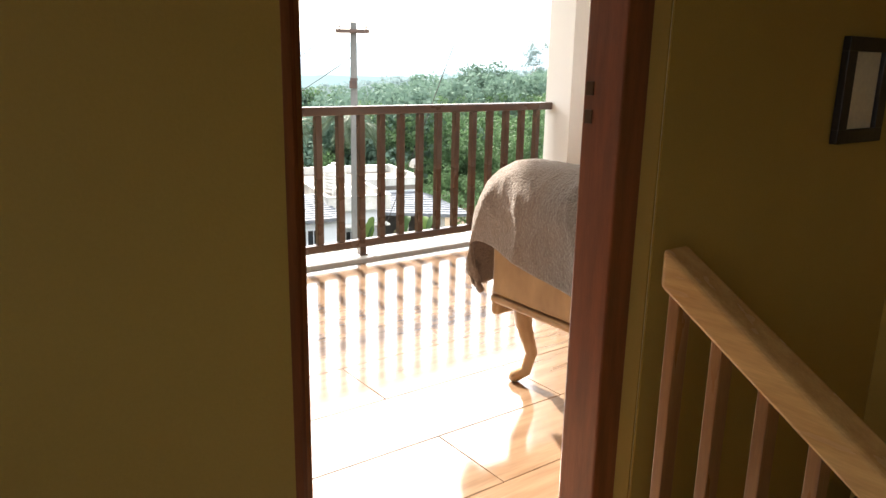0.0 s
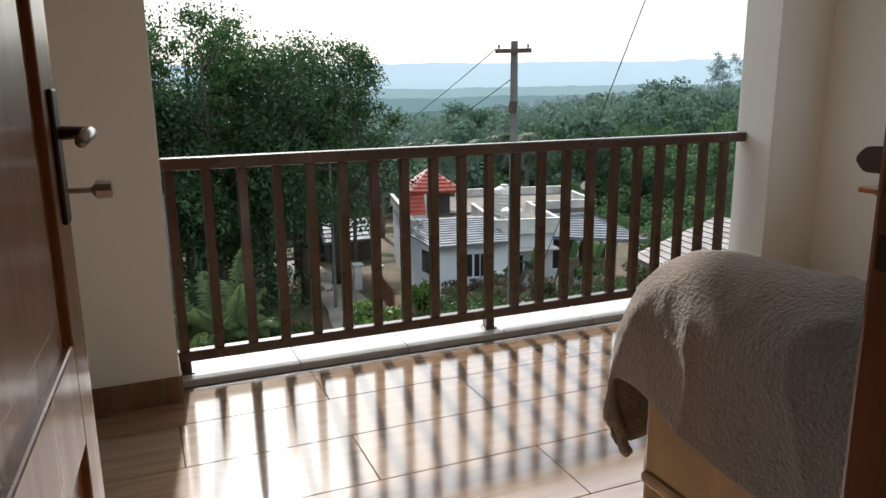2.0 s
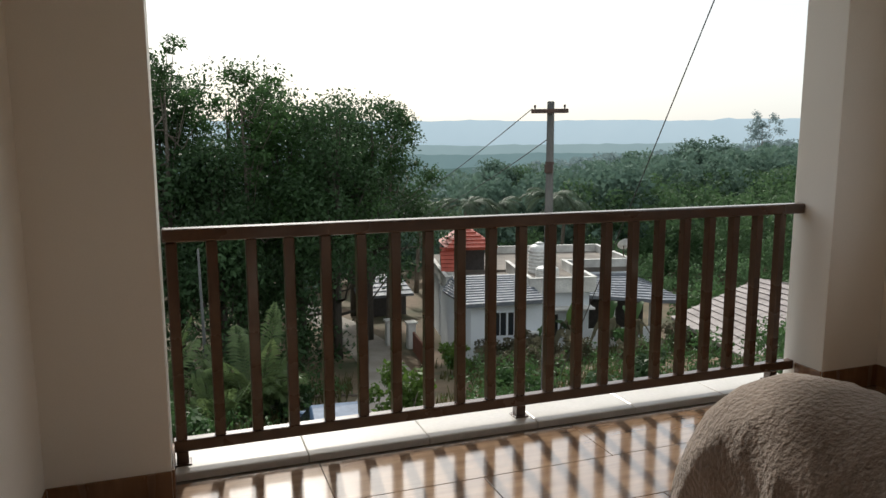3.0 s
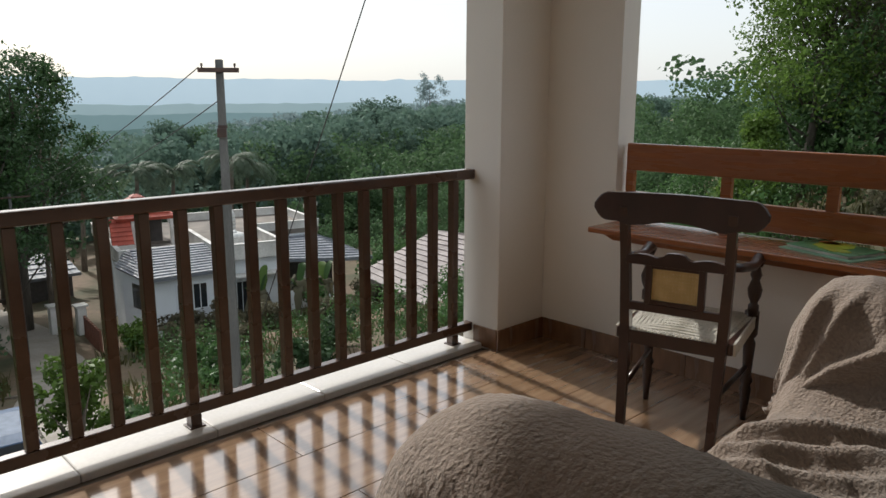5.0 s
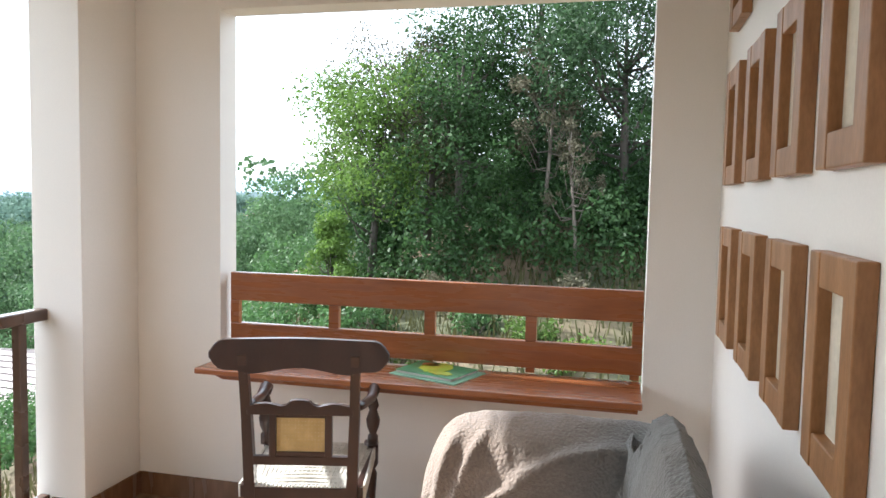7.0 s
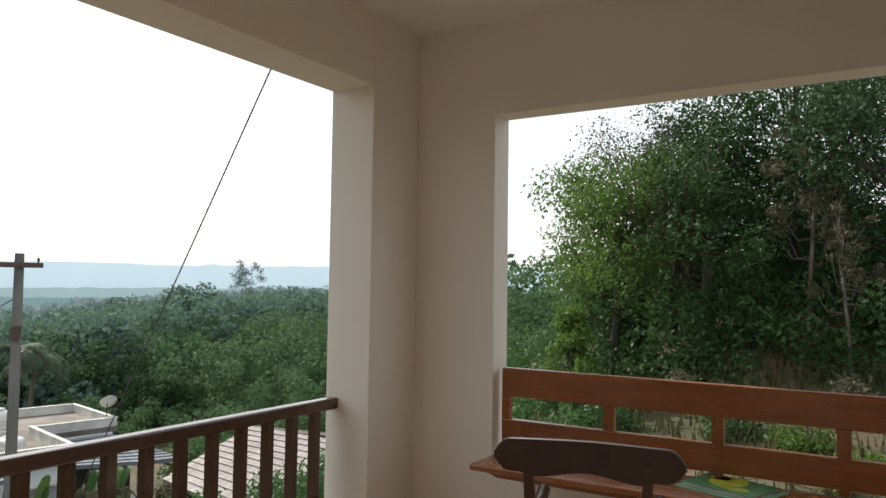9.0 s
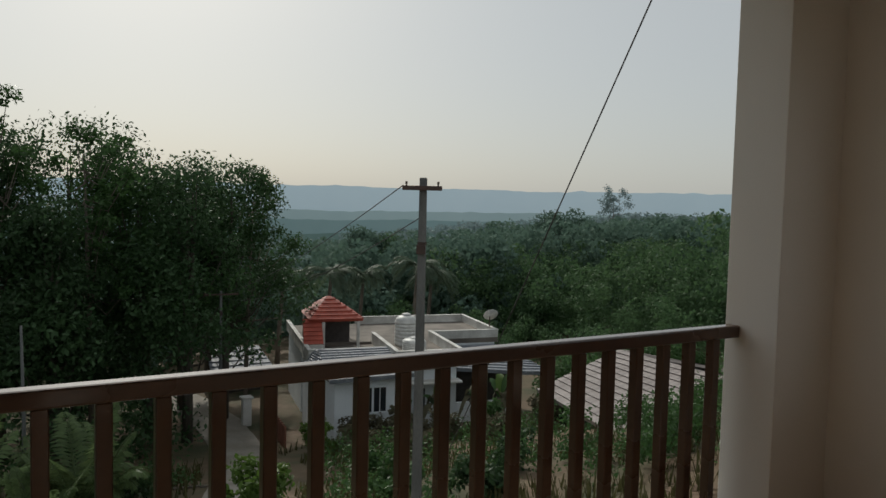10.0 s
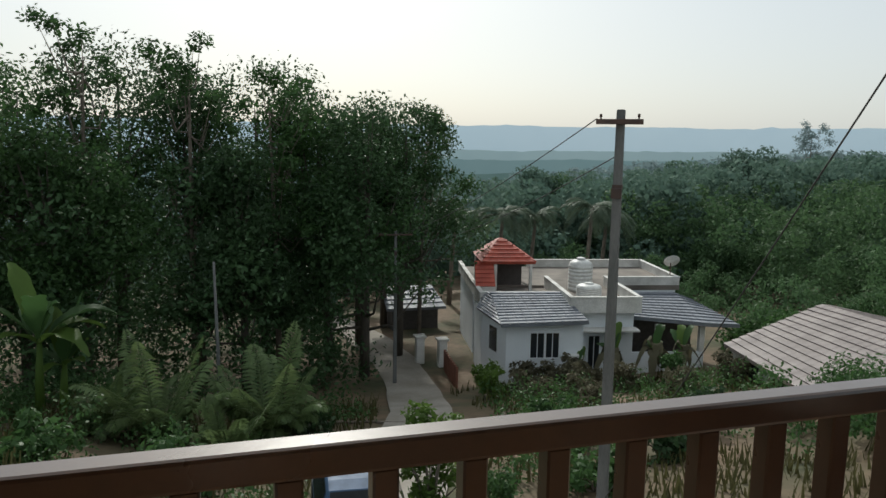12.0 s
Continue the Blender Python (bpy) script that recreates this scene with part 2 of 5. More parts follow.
# mid green leaf lightened by slight haze painted into its colour
M["leaf_hill"] = material("haze_tinted_hillside_leaf", (0.10, 0.172, 0.078), 0.7, (0.075, 0.14, 0.062), 0.12, rand=0.35, bump=0, translucent=0.4)
# leaf copies with distance haze mixed into the colour, the second one bluer
M["leaf_far"] = material("haze_tinted_leaf", (0.145, 0.222, 0.17), 0.9, (0.118, 0.19, 0.148), 0.05, rand=0.15, bump=0, translucent=0.3)
M["leaf_far2"] = material("strong_haze_tinted_leaf", (0.265, 0.345, 0.345), 0.95, (0.235, 0.315, 0.32), 0.03, rand=0.12, bump=0, translucent=0.3)
M["carblue"] = material("blue_car_paint", (0.06, 0.11, 0.20), 0.55, coat=0.0, bump=0)
M["carblue"].node_tree.nodes["Principled BSDF"].inputs["Specular IOR Level"].default_value = 0.2
M["rubber"] = material("black_rubber", (0.02, 0.02, 0.02), 0.7)
M["redlamp"] = material("red_lamp_plastic", (0.45, 0.02, 0.02), 0.2, bump=0)
# haze painted into each ridge: paler, bluer and more glow the farther off
M["hill"] = painted_haze_mat("far_hazy_ridge", (0.40, 0.50, 0.56), (0.46, 0.55, 0.60), 0.55, 0.02)
M["hill3"] = painted_haze_mat("hazy_valley_side", (0.27, 0.36, 0.38), (0.33, 0.42, 0.43), 0.4, 0.05)
M["hill4"] = painted_haze_mat("hazy_middle_rise", (0.19, 0.28, 0.29), (0.24, 0.33, 0.335), 0.32, 0.09)
M["hill5"] = painted_haze_mat("hazy_near_rise", (0.13, 0.205, 0.19), (0.175, 0.255, 0.235), 0.25, 0.14)
M["hill2"] = painted_haze_mat("very_far_hazy_ridge", (0.62, 0.68, 0.71), (0.66, 0.71, 0.74), 0.7, 0.01)


for key in M:
    if key.startswith("leaf") or key == "drygrass":
        M[key].node_tree.nodes["Principled BSDF"].inputs["Specular IOR Level"].default_value = 0.22


# ---- mesh helpers ----
def link(name, me, mat, parent=None, label=""):
    me.materials.append(mat)
    ob = new(name, me)
    if parent is not None:
        ob.parent = parent
    if label:
        ob["label"] = label
    return ob


def part(name, bm, mat, parent=None, label="", smooth=False):
    """Link a bmesh as one mesh object, under a thing or a part."""
    me = bpy.data.meshes.new(name)
    bmesh.ops.recalc_face_normals(bm, faces=bm.faces)
    if smooth:
        for f in bm.faces:
            f.smooth = True
    bm.to_mesh(me)
    bm.free()
    return link(name, me, mat, parent, label)


def thing(name, label, category, group="", at=(0, 0, 0), rz=0.0, kind=""):
    e = new(name)
    e.matrix_world = pose(*at, 0, 0, rz)
    return tagged(e, label, category, group, kind)


def add_box(bm, x0, x1, y0, y1, z0, z1, bevel=0.0, seg=2, m=None):
    r = bmesh.ops.create_cube(bm, size=1.0)
    vs = r["verts"]
    for v in vs:
        v.co = Vector(((x0 + x1) / 2 + v.co.x * (x1 - x0), (y0 + y1) / 2 + v.co.y * (y1 - y0), (z0 + z1) / 2 + v.co.z * (z1 - z0)))
        if m is not None:
            v.co = m @ v.co
    if bevel > 0:
        es = list({e for v in vs for e in v.link_edges})
        bmesh.ops.bevel(bm, geom=es, offset=bevel, segments=seg, profile=0.5, affect="EDGES")


def box(x0, x1, y0, y1, z0, z1, bevel=0.0, seg=2):
    bm = bmesh.new()
    add_box(bm, x0, x1, y0, y1, z0, z1, bevel, seg)
    return bm


def add_tube(bm, pts, radii, sides=10, square=False, caps=True):
    """A round (or square) bar swept along points with a radius for each."""
    pts = [Vector(p) for p in pts]
    rings = []
    n = 4 if square else sides
    ref = None
    for i, p in enumerate(pts):
        d = (pts[min(i + 1, len(pts) - 1)] - pts[max(i - 1, 0)]).normalized()
        if ref is None:
            ref = Vector((1, 0, 0)) if abs(d.x) < 0.8 else Vector((0, 1, 0))
        u = (ref - d * ref.dot(d)).normalized()
        w = d.cross(u)
        ref = u
        off = math.pi / 4 if square else 0
        rings.append([bm.verts.new(p + (u * math.cos(off + k * math.tau / n) + w * math.sin(off + k * math.tau / n)) * radii[i]) for k in range(n)])
    for a, b in zip(rings, rings[1:]):
        for k in range(n):
            bm.faces.new((a[k], a[(k + 1) % n], b[(k + 1) % n], b[k]))
    if caps:
        bm.faces.new(rings[0][::-1])
        bm.faces.new(rings[-1])


def tube(pts, radii, sides=10, square=False):
    bm = bmesh.new()
    if not isinstance(radii, (list, tuple)):
        radii = [radii] * len(pts)
    add_tube(bm, pts, radii, sides, square)
    return bm


def lathe(profile, sides=16, at=(0, 0, 0)):
    """A turned piece: (radius, height) pairs up the z axis."""
    bm = bmesh.new()
    rings = [[bm.verts.new((at[0] + r * math.cos(k * math.tau / sides), at[1] + r * math.sin(k * math.tau / sides), at[2] + z)) for k in range(sides)]
             for r, z in profile]
    for a, b in zip(rings, rings[1:]):
        for k in range(sides):
            bm.faces.new((a[k], a[(k + 1) % sides], b[(k + 1) % sides], b[k]))
    bm.faces.new(rings[0][::-1])
    bm.faces.new(rings[-1])
    return bm


def outline(points, depth, axis="x", bevel=0.0):
    """A board cut to an outline: 2D points extruded by depth along the axis (centred)."""
    bm = bmesh.new()
    def place(u, v, w):
        return {"x": (w, u, v), "y": (u, w, v), "z": (u, v, w)}[axis]
    a = [bm.verts.new(place(u, v, -depth / 2)) for u, v in points]
    b = [bm.verts.new(place(u, v, depth / 2)) for u, v in points]
    bm.faces.new(a)
    bm.faces.new(b[::-1])
    for i in range(len(points)):
        j = (i + 1) % len(points)
        bm.faces.new((a[i], b[i], b[j], a[j]))
    if bevel:
        es = [e for e in bm.edges if all(len(f.verts) > 4 for f in e.link_faces[:1]) or any(len(f.verts) > 4 for f in e.link_faces)]
        bmesh.ops.bevel(bm, geom=es, offset=bevel, segments=2, profile=0.5, affect="EDGES")
    return bm


def structure(name, bm, mat, label, category="wall"):
    return tagged(part(name, bm, mat), label, category, kind="structure")


def mesh_arrays(name, verts, quads):
    me = bpy.data.meshes.new(name)
    verts, quads = np.asarray(verts, np.float32), np.asarray(quads, np.int32)
    me.vertices.add(len(verts))
    me.vertices.foreach_set("co", verts.ravel())
    me.loops.add(quads.size)
    me.loops.foreach_set("vertex_index", quads.ravel())
    me.polygons.add(len(quads))
    me.polygons.foreach_set("loop_start", np.arange(0, quads.size, quads.shape[1], dtype=np.int32))
    me.update(calc_edges=True)
    return me


# ---- the house: floor, walls, ceiling ----
XR, XL, YF, CEIL = 0.395, -3.675, -2.98, 2.88     # end walls, facade, ceiling
LINTEL = 2.53


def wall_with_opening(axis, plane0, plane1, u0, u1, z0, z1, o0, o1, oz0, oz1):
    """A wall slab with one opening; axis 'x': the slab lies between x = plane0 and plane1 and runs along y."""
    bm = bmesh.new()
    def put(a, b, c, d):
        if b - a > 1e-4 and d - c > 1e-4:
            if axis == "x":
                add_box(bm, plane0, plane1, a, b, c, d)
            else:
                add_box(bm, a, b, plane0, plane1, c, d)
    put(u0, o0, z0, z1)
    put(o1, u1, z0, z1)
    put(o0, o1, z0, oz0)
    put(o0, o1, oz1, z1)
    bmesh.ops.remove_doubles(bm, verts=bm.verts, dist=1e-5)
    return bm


structure("wall_east", wall_with_opening("x", XR, XR + 0.15, -3.12, 0.03, -4.6, 3.1, -2.70, -0.695, 0.715, 2.415), M["wall"],
          "cream painted wall with a wide unglazed opening")
structure("wall_facade", wall_with_opening("y", -3.12, YF, -5.4, XR, 0, 3.1, -3.576, -2.664, 0.0, 2.14), M["wall"],
          "cream painted house wall with a doorway")
structure("wall_pillar_east", box(0.0, XR, -0.235, 0.03, -4.6, 3.1, 0.004), M["wall"], "cream painted corner pillar beside the railing", "pillar")
structure("wall_pillar_west", box(-3.82, -3.25, -0.30, 0.03, -4.6, 3.1, 0.004), M["wall"], "cream painted corner pillar beside the railing", "pillar")
structure("wall_west", box(-3.82, XL, YF, -0.30, -0.3, 3.1), M["wall"], "cream painted side wall of the balcony")
structure("wall_lintel", box(-3.25, 0.0, -0.235, 0.028, LINTEL, 3.1, 0.004), M["wall"], "cream painted beam over the balcony opening", "beam")
structure("wall_below_balcony", box(-3.25, 0.0, -0.15, 0.02, -4.6, -0.15), M["wall"], "cream painted lower house wall")
structure("wall_lower_house", box(-5.55, XR + 0.15, -7.0, -3.12, -4.6, -2.75), M["wall"], "cream painted lower storey", "wall")
structure("ceiling", box(-3.82, XR + 0.15, YF, 0.35, CEIL, CEIL + 0.02), M["ceiling"], "plain cream painted balcony ceiling", "ceiling")
structure("roof_slab", box(-5.6, XR + 0.6, -7.2, 0.7, 3.1, 3.25), M["parapet"], "concrete roof slab over the house", "roof")
structure("floor_slab", box(-3.82, XR + 0.15, -3.12, 0.03, -0.15, -0.012), M["grout"], "floor bed under the balcony tiles", "floor")
# landing and stairwell behind the door
structure("floor_landing", box(-5.4, -2.70, -7.0, -3.12, -0.2, 0.0), M["tile"], "brown wood-look tiled landing floor", "floor")
# window opening out of view, added to bring daylight onto handrail and landing
structure("wall_landing_west", wall_with_opening("x", -5.55, -5.4, -7.0, -2.96, -2.75, 3.1, -5.9, -4.4, 0.9, 2.1), M["wall_in"], "tan painted landing wall with an added unseen window opening")
structure("wall_landing_north", box(-5.55, -1.2, -7.15, -7.0, -2.75, 3.1), M["wall_in"], "tan painted landing wall")
structure("wall_stair_east", box(-1.35, -1.2, -7.0, -3.125, -2.75, 3.1), M["wall_in"], "tan painted stairwell wall")
structure("ceiling_landing", box(-5.4, -1.35, -7.0, -3.12, CEIL, CEIL + 0.02), M["ceiling"], "plain landing ceiling", "ceiling")
structure("wall_landing_lining_west", box(-5.4, -3.5765, -3.126, -3.121, 0, CEIL), M["wall_in"], "tan painted landing wall beside the door")
bm = bmesh.new()
add_box(bm, -2.664, -1.35, -3.126, -3.121, -2.75, CEIL)
add_box(bm, -3.5765, -2.664, -3.126, -3.121, 2.14, CEIL)
structure("wall_landing_lining_east", bm, M["wall_in"], "tan painted landing wall above the stairs")
stairs = thing("staircase", "brown tiled stairs going down beside the landing", "stairs", at=(-2.03, -3.2, 0), kind="structure")
for i in range(14):
    part("step", box(-0.67, 0.67, -0.27 * (i + 1), -0.27 * i, -0.185 * (i + 1) - 0.25, -0.185 * (i + 1), 0.006), M["tile"], stairs)


# ---- railing ----
SP, X0 = 0.1537, -1.675            # baluster spacing, middle baluster
rail = thing("balcony_railing", "brown painted balcony railing with square balusters", "railing", at=(X0, 0, 0))
part("top_rail", box(-3.245 - X0, 0.0 - X0, -0.052, 0.006, 0.945, 1.0, 0.008), M["railwood"], rail)
part("bottom_rail", box(-3.245 - X0, 0.0 - X0, -0.044, 0.004, 0.075, 0.125, 0.005), M["railwood"], rail)
balu = bpy.data.meshes.new("baluster")
bm = bmesh.new()
add_box(bm, -0.022, 0.022, -0.042, 0.002, 0.125, 0.945, 0.004, 1)
bm.to_mesh(balu)
bm.free()
balu.materials.append(M["railwood"])
for k in range(-10, 11):
    b = new("baluster", balu)
    b.parent = rail
    b.location = (k * SP, 0, 0)
for k in (-10, 0, 10):
    part("foot", box(k * SP - 0.024, k * SP + 0.024, -0.044, 0.004, 0.02, 0.075, 0.003), M["railwood"], rail)
    part("foot_plate", box(k * SP - 0.035, k * SP + 0.035, -0.055, 0.015, 0.018, 0.026, 0.002), M["railwood"], rail)

# ---- bench board and shelf in the east opening ----
desk = thing("window_desk", "varnished red-brown wooden shelf desk under the wide opening", "desk", at=(0.272, -1.722, 0.69))
D = lambda x0, x1, y0, y1, z0, z1, b=0.004: box(x0 - 0.3, x1 - 0.3, y0 + 1.685, y1 + 1.685, z0 - 0.69, z1 - 0.69, b)
part("shelf_top", D(0.10, 0.47, -2.655, -0.715, 0.732, 0.760, 0.006), M["bench"], desk)
bm = bmesh.new()
prof = [(0.16, 0.732), (0.42, 0.732), (0.42, 0.69), (0.20, 0.69)]
for yy in ((-2.64, -0.80),):
    a = [bm.verts.new((x - 0.3, yy[0] + 1.685, z - 0.69)) for x, z in prof]
    b = [bm.verts.new((x - 0.3, yy[1] + 1.685 + (0.06 if z > 0.7 else 0), z - 0.69)) for x, z in prof]
    bm.faces.new(a)
    bm.faces.new(b[::-1])
    for i in range(4):
        bm.faces.new((a[i], b[i], b[(i + 1) % 4], a[(i + 1) % 4]))
part("apron", bm, M["bench"], desk)
board = thing("window_guard_board", "varnished red-brown plank guard across the opening above the shelf", "guard rail", at=(0.445, -1.695, 0.76))
B = lambda x0, x1, y0, y1, z0, z1, b=0.004: box(x0 - 0.47, x1 - 0.47, y0 + 1.66, y1 + 1.66, z0 - 0.76, z1 - 0.76, b)
part("top_plank", B(0.470, 0.505, -2.66, -0.685, 1.015, 1.155, 0.006), M["bench"], board)
part("lower_plank", B(0.470, 0.505, -2.66, -0.685, 0.782, 0.905, 0.006), M["bench"], board)
for y0, y1 in ((-2.66, -2.615), (-2.20, -2.15), (-1.73, -1.68), (-1.255, -1.205), (-0.73, -0.685)):
    part("upright", B(0.472, 0.503, y0, y1, 0.905, 1.015, 0.002), M["bench"], board)
for y in (-2.63, -2.175, -1.705, -1.23, -0.71):
    part("block", B(0.475, 0.50, y - 0.02, y + 0.02, 0.76, 0.782, 0.001), M["bench"], board)

# ---- picture book on the shelf ----
book = thing("picture_book", "green picture book lying on the shelf", "book", at=(0.30, -1.82, 0.760), rz=-20)
part("board", box(-0.13, 0.13, -0.17, 0.17, 0.0, 0.006, 0.001), M["bookmint"], book, "mint green board")
part("pages", box(-0.105, 0.105, -0.14, 0.15, 0.0065, 0.018, 0.001), M["paper"], book)
part("cover", box(-0.11, 0.11, -0.145, 0.155, 0.018, 0.021, 0.0015), M["bookgreen"], book, "green printed cover")
for nm, mt, cx, cy, ra, rb in (("leaf_print", "bookyellow", 0.02, 0.02, 0.085, 0.075), ("fruit_print", "bookred", 0.05, 0.07, 0.03, 0.045), ("leaf_print", "bookyellow", -0.055, -0.05, 0.03, 0.06)):
    part(nm, outline([(cx + ra * math.cos(a * math.tau / 14) * (1 + 0.15 * math.sin(3 * a)), cy + rb * math.sin(a * math.tau / 14)) for a in range(14)], 0.002, "z"), M[mt], book).location = (0, 0, 0.0225)

# ---- oak frames on the facade ----
FW, FH = 0.292, 0.406


def picture_frame(x, z):
    """A deep box frame: four wide bars standing off the wall round a sunk backing board."""
    f = thing("framed_board", "deep oak frame with a pale sunk backing board on the wall", "picture frame", "oak frames on the house wall", at=(x, YF, z))
    w, h, b, d = FW / 2, FH / 2, 0.066, 0.034
    part("side_stile", box(-w, -w + b, 0, d, -h, h, 0.003), M["picframe"], f)
    part("side_stile", box(w - b, w, 0, d, -h, h, 0.003), M["picframe"], f)
    part("top_rail", box(-w + b, w - b, 0, d - 0.002, h - b, h, 0.003), M["picframe"], f)
    part("bottom_rail", box(-w + b, w - b, 0, d - 0.002, -h, -h + b, 0.003), M["picframe"], f)
    part("backing_board", box(-w + b, w - b, 0.002, 0.008, -h + b, h - b), M["picboard"], f, "pale cream backing board")
    return f


first = picture_frame(-1.415, 1.250)
for i in range(4):
    for j in range(3):
        if i or j:
            copy_thing(first, pose(-1.415 + i * 0.453, YF, 1.250 + j * 0.558))

# ---- dark armchair with cane panel, at the shelf ----
CH = 0.045           # extra height of the legs
chair = thing("cane_armchair", "dark wooden armchair with cane back panel and white cord seat", "chair", at=(-0.155, -1.425, CH), rz=14)
# local: x towards the shelf, y across; back posts at x = -0.24
for s in (-1, 1):
    part("back_leg", tube([(-0.278, s * 0.176, -CH), (-0.25, s * 0.182, 0.25), (-0.235, s * 0.187, 0.45), (-0.25, s * 0.195, 0.70), (-0.29, s * 0.20, 0.93)],
                          [0.022, 0.026, 0.028, 0.025, 0.022], square=True), M["chair"], chair)
    prof = [(0.012, -CH), (0.016, 0.01), (0.024, 0.10), (0.018, 0.12), (0.028, 0.14), (0.018, 0.16), (0.022, 0.24), (0.026, 0.31), (0.018, 0.33), (0.03, 0.35), (0.03, 0.45)]
    part("front_leg", lathe(prof, 12, (0.22, s * 0.215, 0)), M["chair"], chair, smooth=True)
    part("arm_post", lathe([(0.022, 0.45), (0.022, 0.49), (0.014, 0.50), (0.026, 0.53), (0.030, 0.56), (0.016, 0.60), (0.024, 0.62), (0.013, 0.66), (0.017, 0.69)], 12, (0.17, s * 0.225, 0)), M["chair"], chair, smooth=True)
    part("armrest", tube([(-0.255, s * 0.19, 0.73), (-0.10, s * 0.21, 0.70), (0.08, s * 0.225, 0.675), (0.18, s * 0.228, 0.69), (0.225, s * 0.228, 0.675), (0.215, s * 0.228, 0.645)],
                         [0.018, 0.018, 0.02, 0.023, 0.022, 0.012], 10), M["chair"], chair, smooth=True)
    part("seat_side_rail", box(-0.235, 0.22, s * 0.205 - 0.02, s * 0.205 + 0.02, 0.385, 0.43, 0.004), M["chair"], chair)
    part("side_stretcher", tube([(-0.25, s * 0.17, 0.20), (0.22, s * 0.21, 0.20)], 0.011, 8), M["chair"], chair, smooth=True)
part("front_seat_rail", box(0.20, 0.24, -0.20, 0.20, 0.385, 0.43, 0.004), M["chair"], chair)
part("back_seat_rail", box(-0.255, -0.225, -0.178, 0.178, 0.375, 0.43, 0.004), M["chair"], chair)
# broad shaped top rail
top = []
for i in range(41):
    u = -0.32 + 0.64 * i / 40
    e = max(0.0, (abs(u) - 0.27) / 0.05)
    top.append((u, 0.985 - 0.045 * e * e + 0.004 * math.cos(u * 9)))
bot = []
for i in range(41):
    u = 0.32 - 0.64 * i / 40
    e = max(0.0, (abs(u) - 0.27) / 0.05)
    bot.append((u, 0.872 + 0.045 * e * e + 0.012 * math.cos(u * 17) * (abs(u) < 0.2)))
tr = part("top_rail", outline(top + bot, 0.028, "x", 0.005), M["chair"], chair)
tr.location = (-0.285, 0, 0)
cre = [(-0.19 + 0.38 * i / 32, 0.735 + 0.012 * abs(math.sin(i / 32 * math.pi * 3)) + (0.014 if 12 < i < 20 else 0)) for i in range(33)]
mr = part("mid_rail", outline(cre + [(0.19, 0.705), (-0.19, 0.705)], 0.024, "x", 0.003), M["chair"], chair)
mr.location = (-0.262, 0, 0)
part("lower_rail", box(-0.258, -0.234, -0.187, 0.187, 0.515, 0.548, 0.003), M["chair"], chair)
for s in (-1, 1):
    part("panel_post", box(-0.262, -0.236, s * 0.101 - 0.013, s * 0.101 + 0.013, 0.548, 0.708, 0.003), M["chair"], chair)
    part("panel_edge", box(-0.258, -0.240, -0.088, 0.088, 0.628 + s * 0.071 - 0.008, 0.628 + s * 0.071 + 0.008, 0.002), M["chair"], chair)
# cane weave: strands both ways and diagonals
bm = bmesh.new()
for i in range(15):
    y = -0.095 + 0.19 * i / 14
    add_box(bm, -0.2500, -0.2484, y - 0.0035, y + 0.0035, 0.558, 0.700)
for i in range(11):
    z = 0.562 + 0.134 * i / 10
    add_box(bm, -0.2484, -0.2468, -0.099, 0.099, z - 0.0035, z + 0.0035)
for i in range(-10, 16):
    for s in (-1, 1):
        y0 = -0.095 + 0.0136 * i
        pts = [(y0 + s * 0 + (0 if s > 0 else 0.134), 0.562), (y0 + (0.134 if s > 0 else 0), 0.696)]
        (ya, za), (yb, zb) = pts
        def clip(y1, z1, y2, z2):
            if y1 == y2:
                return None
            out = []
            for y, z in ((y1, z1), (y2, z2)):
                yc = max(-0.097, min(0.097, y))
                out.append((yc, z1 + (z2 - z1) * (yc - y1) / (y2 - y1)))
            return out if abs(out[0][0] - out[1][0]) > 0.004 else None
        seg = clip(ya, za, yb, zb)
        if seg:
            x = -0.2474 if s > 0 else -0.2492
            add_tube(bm, [(x, *seg[0]), (x, *seg[1])], [0.0022, 0.0022], square=True)
bmesh.ops.scale(bm, vec=(1, 0.89, 1), verts=bm.verts)
part("cane_panel", bm, M["cane"], chair, "golden woven cane panel")["kind"] = "stuff"
# woven cord seat
bm = bmesh.new()
for i in range(44):
    y = -0.195 + 0.39 * i / 43
    dz = 0.004 if i % 2 else 0.0
    add_tube(bm, [(-0.25, y * 0.86, 0.428 + dz), (-0.1, y * 0.93, 0.436 - dz), (0.02, y * 0.97, 0.434 + dz), (0.14, y, 0.436 - dz), (0.235, y * 1.04, 0.432)], [0.0047] * 5, 5)
for i in range(26):
    x = -0.225 + 0.44 * i / 25
    h = 0.195 + 0.03 * i / 25
    add_tube(bm, [(x, -h, 0.428), (x, 0, 0.437 + (0.003 if i % 2 else -0.003)), (x, h, 0.428)], [0.0047] * 3, 5)
for s in (-1, 1):
    for i in range(26):
        x = -0.22 + 0.43 * i / 25
        add_tube(bm, [(x, s * 0.229, 0.432), (x, s * 0.229, 0.382)], [0.006, 0.006], 5)
part("cord_seat", bm, M["cord"], chair, "white woven cord seat")["kind"] = "stuff"

# ---- settee under a fleece blanket ----
SX0, SX1, SY0, SY1 = -2.40, -0.42, -2.82, -2.05       # outer extents
settee = thing("settee", "carved wooden settee on curved legs", "sofa", at=((SX0 + SX1) / 2, (SY0 + SY1) / 2, 0))
sx, sy = (SX0 + SX1) / 2, (SY0 + SY1) / 2
S = lambda x0, x1, y0, y1, z0, z1, b=0.01: box(x0 - sx, x1 - sx, y0 - sy, y1 - sy, z0, z1, b)
part("seat_base", S(-2.26, -0.56, -2.775, -2.14, 0.36, 0.44), M["sofawood"], settee)
